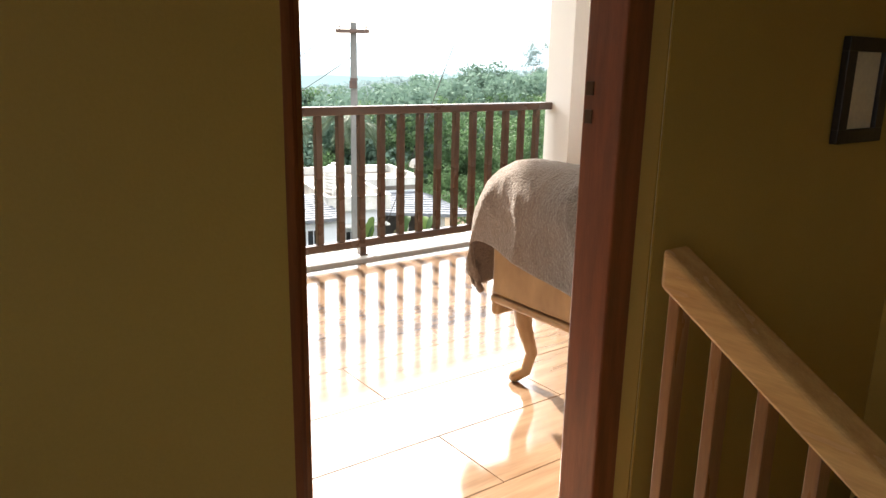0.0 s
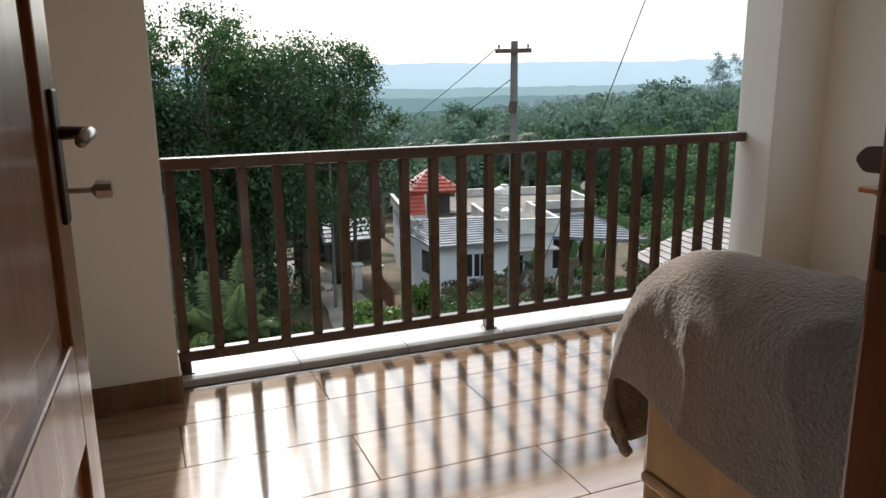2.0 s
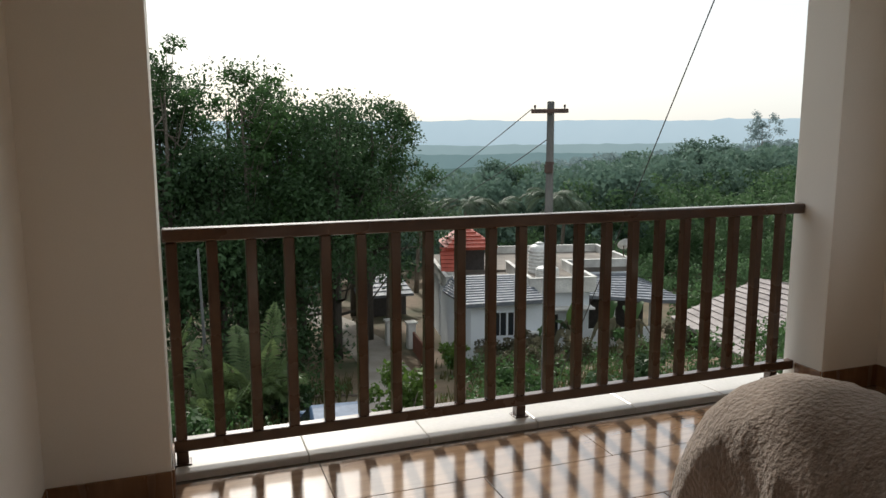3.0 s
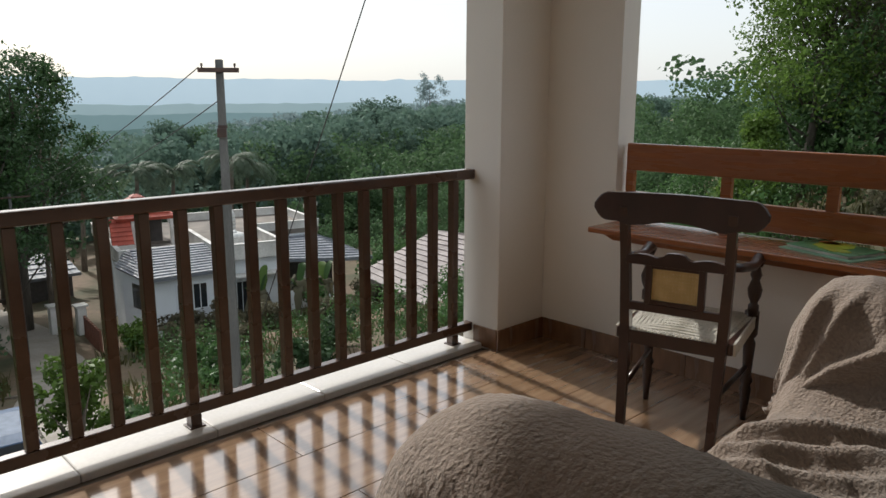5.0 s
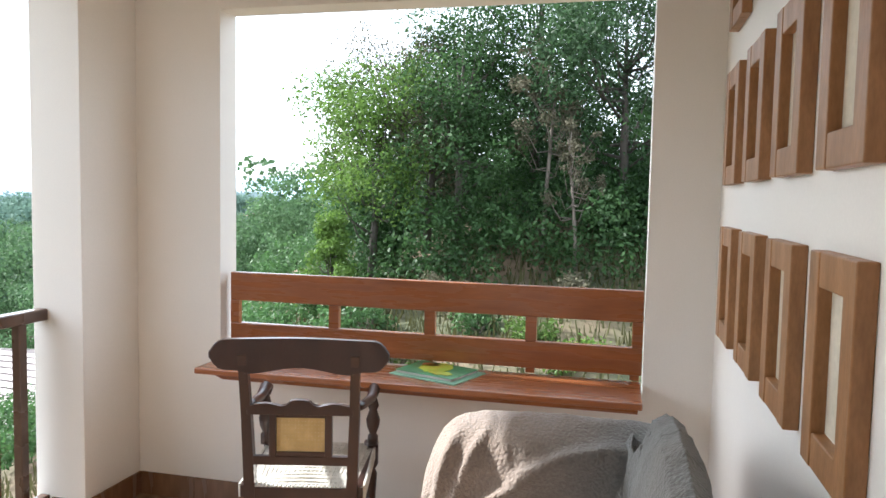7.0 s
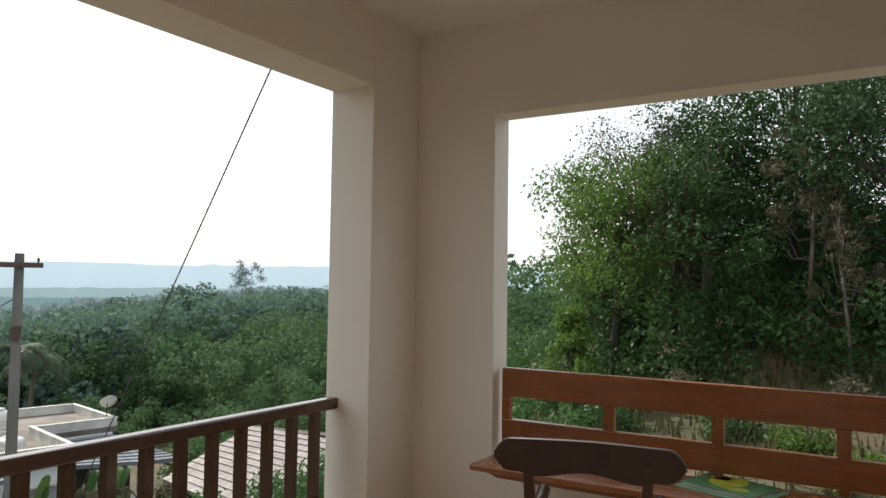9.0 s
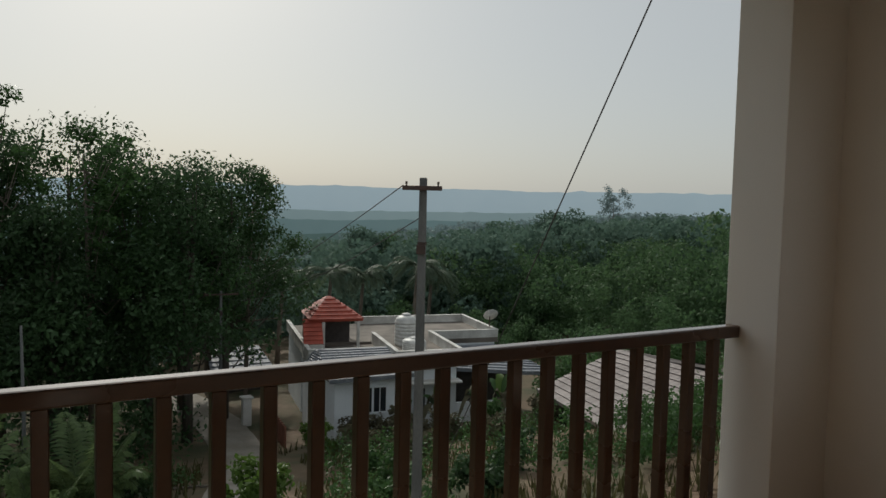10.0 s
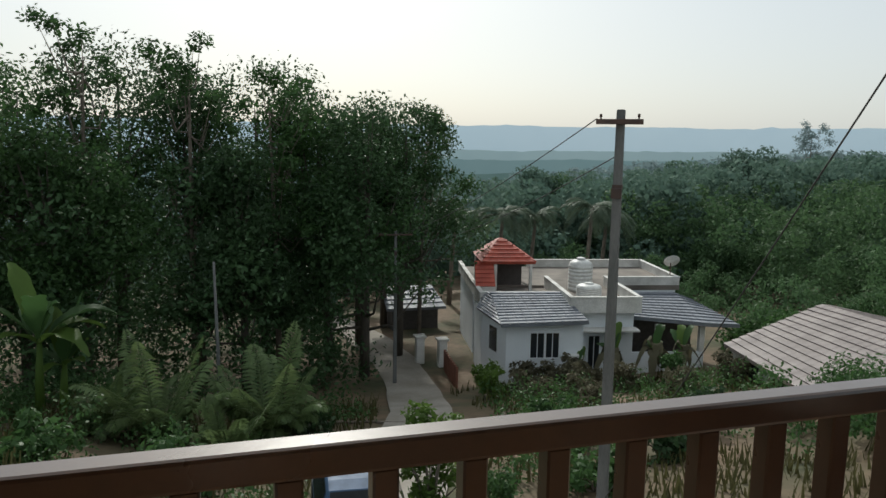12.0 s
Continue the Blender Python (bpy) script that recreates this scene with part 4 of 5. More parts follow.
make_tree("airy tree with a light open crown at the lane", "thin", 12.6, 3.4, 3600, 0.12, M["leaf_mid"], (7.2, 34.5), "grove beside the lane")


def under_skyline(x, y, h):
    """Tree height on the east hillside, kept under its even skyline."""
    d = math.hypot(x + 2.8, y + 2.5)
    return min(h, 1.5 + 0.048 * d - ground_z(x, y))


def valley_line(x, y, h):
    """Tree height in the valley: a low gap beside the grove, a hill climbing towards the east."""
    dx, dy = x + 2.6, y + 1.3
    az, d = math.degrees(math.atan2(dx, dy)), math.hypot(dx, dy)
    el = float(np.interp(az, [14, 21, 23, 25, 28, 33, 38, 46, 60], [-6.0, -5.2, -3.0, -2.8, -3.0, -2.0, -1.0, -0.4, 0.0]))
    if d > 112:
        el = float(np.interp(az, [14, 21, 26, 33, 46, 60], [-3.3, -2.9, -2.2, -1.5, -0.5, 0.0]))
    return min(h, 1.47 + d * math.tan(radians(el)) - ground_z(x, y))


def far_woods(name, label, spots, leaves, size, mat, rad):
    vs, n = [], 0
    for x, y, h in spots:
        z = ground_z(x, y)
        if name == "woods_east":
            h = under_skyline(x, y, h)
            if h < 1.2:
                continue
        if name.startswith("woods_valley"):
            h = valley_line(x, y, h + 7)
            if h < 1.2:
                continue
        k = 12
        c = [(x + RNG.normal() * rad * 0.6, y + RNG.normal() * rad * 0.6, z + h * (0.10 + 0.85 * RNG.random())) for _ in range(k)]
        v, _ = leaf_cloud(c, [rad * (0.20 + 0.22 * RNG.random()) for _ in range(k)], leaves, size, 0.8, 0.6, 0.7)
        vs.append(v)
    v = np.concatenate(vs)
    ob = link(name, mesh_arrays(name, v, np.arange(len(v)).reshape(-1, 4)), mat)
    return tagged(ob, label, "woods", kind="stuff")


def spots(x0, x1, y0, y1, n, h0, h1, test=lambda x, y: True):
    out = []
    while len(out) < n:
        x, y = RNG.uniform(x0, x1), RNG.uniform(y0, y1)
        if test(x, y):
            out.append((x, y, RNG.uniform(h0, h1)))
    return out


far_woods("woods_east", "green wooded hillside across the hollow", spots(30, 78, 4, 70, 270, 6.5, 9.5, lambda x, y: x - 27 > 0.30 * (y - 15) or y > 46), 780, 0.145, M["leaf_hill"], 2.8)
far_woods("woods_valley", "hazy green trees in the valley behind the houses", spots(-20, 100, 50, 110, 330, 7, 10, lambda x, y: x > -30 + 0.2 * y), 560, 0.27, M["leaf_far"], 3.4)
far_woods("woods_valley_far", "far valley side trees, pale blue-green with painted haze", spots(-60, 260, 112, 330, 420, 9, 14), 480, 0.55, M["leaf_far2"], 7.0)
far_woods("woods_west", "dark trees closing the west side", spots(-70, -28, 20, 60, 70, 12, 17), 450, 0.30, M["leaf_dark"], 3.5)


def undergrowth(name, label, region, n, h0, h1, leaves, size, mat, test=lambda x, y: True):
    """Bushes and creepers filling the ground under the trees."""
    cs, rs = [], []
    for x, y, h in spots(*region, n, 0, 1, test):
        hh = h0 + (h1 - h0) * h * h
        z = ground_z(x, y)
        if name == "undergrowth_hill":
            hh = max(0.4, under_skyline(x, y, hh))
        for k in range(max(2, int(hh / 0.8))):
            cs.append((x + RNG.normal() * 0.35, y + RNG.normal() * 0.35, z + 0.2 + hh * RNG.random()))
            rs.append(0.35 + 0.45 * RNG.random() + 0.06 * hh)
    v, q = leaf_cloud(cs, rs, n * leaves, size, 0.85, 0.4)
    return tagged(link(name, mesh_arrays(name, v, q), mat), label, "undergrowth", kind="stuff")


off_lane = lambda x, y: lane_gap(x, y) > 2.3
undergrowth("undergrowth_east", "dense green creepers and bushes under the slope trees", (17, 31, -12, 6.0), 230, 0.6, 4.6, 380, 0.075, M["leaf_mid"])
undergrowth("undergrowth_east_dark", "dark bushes filling the slope under the trees", (19, 33, -14, 5.4), 190, 1.0, 5.6, 360, 0.085, M["leaf_dark"])
undergrowth("undergrowth_grove", "dark shaded thicket under the grove trees", (-34, 4.5, 25, 42), 380, 1.2, 10.5, 240, 0.12, M["leaf_dark"], off_lane)
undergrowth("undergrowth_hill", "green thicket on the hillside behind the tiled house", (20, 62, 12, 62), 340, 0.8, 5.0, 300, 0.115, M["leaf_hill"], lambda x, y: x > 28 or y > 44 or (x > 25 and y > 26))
undergrowth("undergrowth_edge", "green weeds at the edge of the slope", (12, 26, 4.5, 16), 170, 0.3, 1.8, 260, 0.075, M["leaf_mid"])
undergrowth("undergrowth_house", "green bushes between the two houses", (19.5, 30, 24.2, 32), 90, 0.4, 2.2, 260, 0.11, M["leaf_mid"], lambda x, y: x > 23.4 or y < 27.2)
undergrowth("undergrowth_yard", "low weeds on the yard slope", (-16, 16, 12, 26), 150, 0.2, 1.0, 160, 0.06, M["leaf_mid"], lambda x, y: off_lane(x, y) and (x < 7 or y < 24))
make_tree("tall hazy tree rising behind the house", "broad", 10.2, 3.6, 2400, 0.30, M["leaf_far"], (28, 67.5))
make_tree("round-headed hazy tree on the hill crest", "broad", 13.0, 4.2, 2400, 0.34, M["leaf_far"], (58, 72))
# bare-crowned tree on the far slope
make_tree("bare-branched tree on the far slope, pale with painted haze", "thin", 17, 5.5, 1200, 0.28, M["leaf_far2"], (100, 107))


def ridge(name, label, dist, width, base, tops, mat, seed):
    rv, rq = [], []
    n = 260
    for i in range(n + 1):
        a = radians(-70 + 150 * i / n)
        x, y = dist * math.sin(a), dist * math.cos(a)
        h = tops(math.degrees(a)) + dist * 0.0022 * noise.noise(Vector((i * 0.11, seed, 0))) + dist * 0.0018 * noise.noise(Vector((i * 0.55, seed, 4))) + dist * 0.0010 * noise.noise(Vector((i * 2.3, seed, 9)))
        rv += [(x, y, base), (x, y, h * 0.55 + base * 0.45), (x * 1.03, y * 1.03, h)]
    for i in range(n):
        a = i * 3
        rq += [(a, a + 3, a + 4, a + 1), (a + 1, a + 4, a + 5, a + 2)]
    return tagged(link(name, mesh_arrays(name, rv, rq), mat), label, "hill", kind="structure")


# unlit-looking backdrop strips whose colours carry the valley haze
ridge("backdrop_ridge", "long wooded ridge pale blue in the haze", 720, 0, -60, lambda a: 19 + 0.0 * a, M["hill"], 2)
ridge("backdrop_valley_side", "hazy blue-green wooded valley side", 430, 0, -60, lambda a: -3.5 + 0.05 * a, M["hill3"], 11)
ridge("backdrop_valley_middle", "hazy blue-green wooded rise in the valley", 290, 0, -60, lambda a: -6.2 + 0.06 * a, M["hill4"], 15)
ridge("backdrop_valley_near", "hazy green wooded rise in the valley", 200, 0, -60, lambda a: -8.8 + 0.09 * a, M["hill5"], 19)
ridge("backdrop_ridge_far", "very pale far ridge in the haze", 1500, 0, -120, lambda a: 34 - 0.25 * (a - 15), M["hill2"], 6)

# ---- neighbour's house ----
GZ = -8.6
HX, HY, HA = 9.01, 27.0, -12.0
house = thing("house", "pale blue single-storey house with white parapets and red tower roof", "house", at=(HX, HY, GZ), rz=HA)
Hb = lambda u0, u1, v0, v1, z0, z1, b=0.0: box(u0, u1, v0, v1, z0, z1, b)


def prism(plan, z0, z1):
    """A wall block on a plan outline."""
    bm = bmesh.new()
    lo, hi = [bm.verts.new((u, v, z0)) for u, v in plan], [bm.verts.new((u, v, z1)) for u, v in plan]
    bm.faces.new(lo[::-1])
    bm.faces.new(hi)
    for i in range(len(plan)):
        j = (i + 1) % len(plan)
        bm.faces.new((lo[i], lo[j], hi[j], hi[i]))
    return bm


def slab_roof(name, corners, mat, parent, rows, cols, label=""):
    """A sloping tiled roof plane: overlapping courses with ribs; corners: eave left, eave right, ridge right, ridge left."""
    a, b, c, d = [Vector(p) for p in corners]
    bm = bmesh.new()
    nrm = (b - a).cross(d - a).normalized()
    if nrm.z < 0:
        nrm = -nrm
    for r in range(rows):
        f0, f1 = r / rows, (r + 1) / rows
        p0, p1 = a.lerp(d, f0), b.lerp(c, f0)
        q0, q1 = a.lerp(d, f1), b.lerp(c, f1)
        for k in range(cols):
            g0, g1 = k / cols, (k + 0.93) / cols
            u0, u1 = p0.lerp(p1, g0) + nrm * 0.07, p0.lerp(p1, g1) + nrm * 0.07
            w0, w1 = q0.lerp(q1, g0) + nrm * 0.02, q0.lerp(q1, g1) + nrm * 0.02
            vs = [bm.verts.new(x) for x in (u0, u1, w1, w0, u0 - nrm * 0.07, u1 - nrm * 0.07)]
            bm.faces.new(vs[:4])
            bm.faces.new((vs[0], vs[4], vs[5], vs[1]))
    vs = [bm.verts.new(x) for x in (a, b, c, d)]
    vd = [bm.verts.new(x - nrm * 0.12) for x in (a, b, c, d)]
    bm.faces.new(vs)
    bm.faces.new(vd[::-1])
    for i in range(4):
        bm.faces.new((vs[i], vd[i], vd[(i + 1) % 4], vs[(i + 1) % 4]))
    roof = part(name, bm, mat, parent, label)
    roof["kind"] = "stuff"
    return roof


# heights over the house's ground: eaves 2.5, flat roofs 2.9, parapets 3.4
part("front_room_wall", prism([(0, 0), (3.34, 0), (3.34, 4.9), (-0.72, 4.9), (-0.72, 2.4)], -1.4, 2.50), M["housewall"], house)
part("middle_wall", Hb(3.345, 6.1, 1.6, 6.4, -1.4, 2.72), M["housewall"], house)
part("rear_wall", Hb(-0.6, 10.0, 6.41, 12.0, -1.4, 2.66), M["housewall"], house)
part("porch_wall", Hb(6.11, 10.0, 4.2, 6.4, -1.4, 2.0), M["shade"], house, "dark shaded porch")
for u in (7.6, 9.7):
    part("porch_post", Hb(u - 0.12, u + 0.12, 2.3, 2.54, -1.4, 1.85), M["parapet"], house)
part("porch_dwarf_wall", Hb(6.2, 9.8, 2.3, 2.42, -1.4, 0.55), M["housewall"], house)
slab_roof("front_roof", ((-0.30, -0.5, 2.60), (3.42, -0.5, 2.72), (3.05, 3.1, 3.27), (-0.25, 3.1, 3.27)), M["sheet"], house, 12, 10, "grey-blue tiled lean-to roof")
slab_roof("front_roof", ((-0.95, 2.5, 2.66), (-0.30, -0.5, 2.60), (-0.25, 3.1, 3.27), (-0.35, 3.4, 3.27)), M["sheet"], house, 8, 6, "grey-blue tiled lean-to roof")
slab_roof("east_roof", ((6.45, 2.7, 2.13), (9.85, 1.8, 1.98), (9.8, 6.0, 2.62), (6.45, 6.0, 2.62)), M["sheet"], house, 10, 9, "grey-blue tiled lean-to roof")
slab_roof("east_roof", ((9.85, 1.8, 1.98), (11.3, 1.9, 1.90), (10.6, 6.0, 2.3), (9.8, 6.0, 2.62)), M["sheet"], house, 10, 4, "grey-blue tiled lean-to roof")
# parapets of the middle block, carried out over its wall
part("terrace", Hb(3.06, 6.28, 1.2, 6.4, 2.70, 2.92), M["terrace"], house, "stained flat roof slab")
part("terrace", Hb(-0.7, 10.2, 6.42, 12.2, 2.66, 2.92), M["terrace"], house, "stained flat roof slab")
for a in ((3.04, 6.30, 1.18, 1.33, 2.68, 3.38), (3.04, 3.19, 1.33, 6.42, 2.68, 3.38), (6.15, 6.30, 1.33, 6.42, 2.68, 3.38),
          (6.30, 10.22, 6.44, 6.59, 2.66, 3.32), (10.07, 10.22, 6.59, 12.2, 2.66, 3.32), (3.3, 10.07, 12.05, 12.2, 2.66, 3.32),
          (-0.70, 3.04, 3.12, 3.27, 2.66, 3.22), (-0.72, -0.57, 3.27, 12.2, 2.66, 3.22)):
    p = part("parapet", Hb(*a, 0.015), M["parapet"], house, "weathered white parapet")
    part("coping", Hb(a[0] - 0.03, a[1] + 0.03, a[2] - 0.03, a[3] + 0.03, a[5], a[5] + 0.045, 0.008), M["parapet"], p)
part("terrace", Hb(-0.57, 3.04, 3.27, 6.42, 2.50, 2.80), M["terrace"], house, "stained flat roof slab")
part("sunshade", Hb(3.40, 6.2, 0.95, 1.6, 1.86, 1.95, 0.01), M["parapet"], house)
for u0, u1, v, z0, z1 in ((1.05, 1.63, 0.0, 1.05, 2.12), (1.72, 2.27, 0.0, 1.05, 2.12), (4.05, 4.55, 1.6, -0.1, 1.55), (5.05, 5.35, 1.6, -0.1, 1.5)):
    w = part("window", Hb(u0, u1, v - 0.03, v + 0.02, z0, z1), M["darkglass"], house, "dark window with a frame")
    for a, b, c, d in ((u0 - 0.06, u0, z0, z1), (u1, u1 + 0.05, z0, z1), (u0 - 0.06, u1 + 0.05, z1, z1 + 0.06), (u0 - 0.06, u1 + 0.05, z0 - 0.07, z0), ((u0 + u1) / 2 - 0.015, (u0 + u1) / 2 + 0.015, z0, z1)):
        part("window_frame", Hb(a, b, v - 0.06, v + 0.01, c, d), M["housewall"], w)
sw = part("window", box(-0.35, 0.35, -0.03, 0.03, 1.05, 2.12), M["darkglass"], house, "dark window with a frame")
sw.matrix_local = pose(-0.36, 1.2, 0, 0, 0, 107)
ac = part("air_conditioner", Hb(2.68, 3.28, -0.36, -0.02, 0.70, 1.22, 0.02), M["tank"], house, "white outdoor cooling unit")
fan = lathe([(0.20, 0), (0.20, 0.015)], 20)
bmesh.ops.transform(fan, matrix=pose(2.92, -0.365, 0.96, 90), verts=fan.verts)
part("fan_grille", fan, M["shade"], ac)
part("corner_pier", Hb(-0.74, 0.22, 4.6, 5.1, 2.5, 3.24), M["parapet"], house, "weathered white pier")
# stair tower: hipped red roof on posts over a stair head coloured dark as shade
ea, ap = 4.36, 5.36
for corners in (((-0.42, 4.9, ea), (2.25, 4.9, ea), (0.80, 6.4, ap), (0.70, 6.4, ap)), ((2.25, 4.9, ea), (2.25, 8.0, ea), (0.80, 6.5, ap), (0.80, 6.4, ap)),
                ((-0.42, 8.0, ea), (-0.42, 4.9, ea), (0.70, 6.4, ap), (0.70, 6.5, ap))):
    slab_roof("red_roof", corners, M["redtile"], house, 6, 7, "red tiled stair tower roof")
slab_roof("red_lean_to", ((-0.72, 4.60, 3.22), (0.24, 4.60, 3.22), (0.20, 5.15, 4.40), (-0.72, 5.15, 4.40)), M["redtile"], house, 6, 4, "steep red tiled apron")
for u, v in ((0.30, 5.1), (2.05, 5.1), (2.05, 7.8), (-0.3, 7.8)):
    part("post", Hb(u - 0.07, u + 0.07, v - 0.07, v + 0.07, 2.8, 4.4), M["parapet"], house)
part("stair_head", Hb(-0.3, 1.9, 6.6, 7.7, 2.8, 4.35), M["shade"], house, "stair head wall coloured dark for shade")


def water_tank(x, y, z, r, h):
    t = thing("water_tank", "white ribbed plastic water tank on the flat roof", "water tank", "roof water tanks", (x, y, z))
    prof = [(r * 0.96, 0)]
    for i in range(7):
        prof += [(r, h * (0.05 + 0.11 * i)), (r, h * (0.11 + 0.11 * i)), (r * 0.95, h * (0.125 + 0.11 * i)), (r * 0.95, h * (0.145 + 0.11 * i))]
    prof += [(r * 0.9, h * 0.86), (r * 0.6, h * 0.93), (r * 0.35, h * 0.95)]
    part("body", lathe(prof, 24), M["tank"], t, smooth=True)
    part("lid", lathe([(r * 0.36, h * 0.94), (r * 0.36, h), (r * 0.2, h * 1.02)], 20), M["tank"], t, smooth=True)


def on_house(u, v, z):
    a = radians(HA)
    return HX + u * math.cos(a) - v * math.sin(a), HY + u * math.sin(a) + v * math.cos(a), GZ + z


water_tank(*on_house(4.58, 5.2, 2.92), 0.60, 1.62)
water_tank(*on_house(4.30, 2.7, 2.92), 0.58, 0.85)
dish = thing("satellite_dish", "white satellite dish on the parapet", "satellite dish", at=on_house(10.0, 7.2, 3.36))
bm = lathe([(0.02, 0), (0.2, 0.03), (0.4, 0.11), (0.42, 0.12), (0.2, 0.045), (0.02, 0.012)], 20)
bmesh.ops.transform(bm, matrix=pose(0.1, 0, 0.62, -50, 20, 0), verts=bm.verts)
part("reflector", bm, M["tank"], dish, smooth=True)
part("mast", tube([(0, 0, -0.01), (0, 0, 0.6)], 0.03, 8), M["iron"], dish)

# second house with a long tiled roof
house2 = thing("house", "low house with a grey-brown tiled roof", "house", at=(21, 20, -9.0))
Q = lambda x, y, z: (x - 21, y - 20, z + 9.0)
slab_roof("roof", (Q(17.3, 23.6, -6.6), Q(16.0, 16.8, -6.75), Q(21.8, 17.2, -5.05), Q(21.8, 23.2, -5.05)), M["brownroof"], house2, 13, 16, "grey-brown tiled roof")
slab_roof("roof", (Q(26.5, 16.8, -6.5), Q(26.8, 23.6, -6.5), Q(21.8, 23.2, -5.05), Q(21.8, 17.2, -4.75)), M["brownroof"], house2, 13, 14, "grey-brown tiled roof")
part("wall", box(-3.6, 5.0, -2.6, 3.2, -0.6, 2.45), M["parapet"], house2, "weathered cream wall")
for y in (-1.6, 0.4, 2.0):
    part("window", box(-3.66, -3.58, y - 0.4, y + 0.4, 0.9, 2.2), M["darkglass"], house2)

# lane-side gate, pillar, low wall
gate = thing("gate", "rust-coloured sheet gate panel at the neighbour's entrance", "gate", at=(7.2, 29.0, ground_z(7.2, 29.0)))
gate.rotation_euler = (0, 0, radians(84))
part("panel", box(-1.4, 1.4, -0.03, 0.03, 0.05, 1.0), M["rust"], gate)
for i in range(9):
    part("rib", box(-1.35 + i * 0.33, -1.29 + i * 0.33, -0.05, 0.05, 0.05, 1.05, 0.004), M["rust"], gate)
for x, y in ((6.7, 32.4), (7.6, 31.6)):
    g = thing("gate_pillar", "white painted gate pillar with a cap", "pillar", "gate pillars", (x, y, ground_z(x, y) - 0.05))
    part("shaft", box(-0.2, 0.2, -0.2, 0.2, 0, 1.35, 0.02), M["parapet"], g)
    part("cap", box(-0.28, 0.28, -0.28, 0.28, 1.35, 1.45, 0.02), M["parapet"], g)
shed = thing("shed", "small shed with a grey sheet roof behind the trees", "shed", at=(8.5, 41, ground_z(8.5, 41)))
part("wall", box(-1.4, 1.4, -1, 1, -0.3, 1.5), M["shade"], shed)
slab_roof("roof", ((-1.8, -1.4, 1.35), (1.8, -1.4, 1.35), (1.6, 1.2, 2.2), (-1.6, 1.2, 2.2)), M["sheet"], shed, 5, 8)


# ---- poles and wires ----
def utility_pole(label, x, y, top, arm, w, rz):
    z0 = ground_z(x, y) - 0.2
    p = thing("utility_pole", label, "utility pole", "", (x, y, z0), rz)
    h = top - z0
    bm = bmesh.new()
    r = bmesh.ops.create_cube(bm, size=1)
    for v in r["verts"]:
        s = w * (0.62 if v.co.z > 0 else 1.0)
        v.co = Vector((v.co.x * s, v.co.y * s * 0.8, (v.co.z + 0.5) * h))
    bmesh.ops.bevel(bm, geom=bm.edges[:], offset=0.01, segments=1, affect="EDGES")
    part("shaft", bm, M["pole"], p)
    a = part("crossarm", box(-arm / 2, arm / 2, -0.1, -0.04, h - 0.17, h - 0.11, 0.004), M["iron"], p)
    for s in (-1, 1):
        part("insulator", lathe([(0.01, h - 0.11), (0.01, h - 0.09), (0.018, h - 0.085), (0.014, h - 0.07), (0.018, h - 0.06), (0.008, h - 0.05)], 10, (s * (arm / 2 - 0.05), -0.07, 0)), M["iron"], a, smooth=True)
    part("bracket", box(-0.06, 0.06, -w * 0.55, -w * 0.35, h - 1.02, h - 0.9, 0.005), M["iron"], p)
    part("clamp_band", box(-w * 0.36, w * 0.36, -w * 0.34, w * 0.34, h - 0.9, h - 0.86), M["iron"], p)
    return p


utility_pole("weathered concrete utility pole with a short crossarm", 1.92, 6.46, 1.875, 0.53, 0.15, -40)
utility_pole("slim iron utility pole with a wide crossarm", 4.65, 29.0, -2.28, 1.42, 0.16, -4)


def cable(name, a, b, sag, r, n=16):
    a, b = Vector(a), Vector(b)
    pts = [a.lerp(b, i / n) - Vector((0, 0, sag * 4 * (i / n) * (1 - i / n))) for i in range(n + 1)]
    ob = part(name, tube(pts, r, 6), M["wire"])
    return tagged(ob, "thin dark overhead cable", "cable", "overhead cables")


cable("cable", (1.70, 6.62, 1.77), (4.3, 29.0, -2.4), 0.35, 0.007)
cable("cable", (1.92, 6.5, 1.35), (4.9, 29.0, -2.6), 0.45, 0.007)
cable("cable", (4.2, 29.0, -2.35), (-20, 33, -2.2), 0.5, 0.01)
cable("cable", (5.2, 29.0, -2.35), (16, 60, -3.5), 0.5, 0.01)
cable("cable", (0.10, 0.34, 3.12), (2.15, 8.0, -4.7), 0.06, 0.005, 24)


stake = thing("garden_pole", "thin pale wooden pole standing in the yard", "pole", at=(-2.67, 20.6, ground_z(-2.67, 20.6) - 0.1))
part("shaft", tube([(0, 0, 0), (0.03, 0, 2.6), (-0.02, 0, 5.35)], [0.06, 0.05, 0.03], 8), M["pole"], stake, smooth=True)

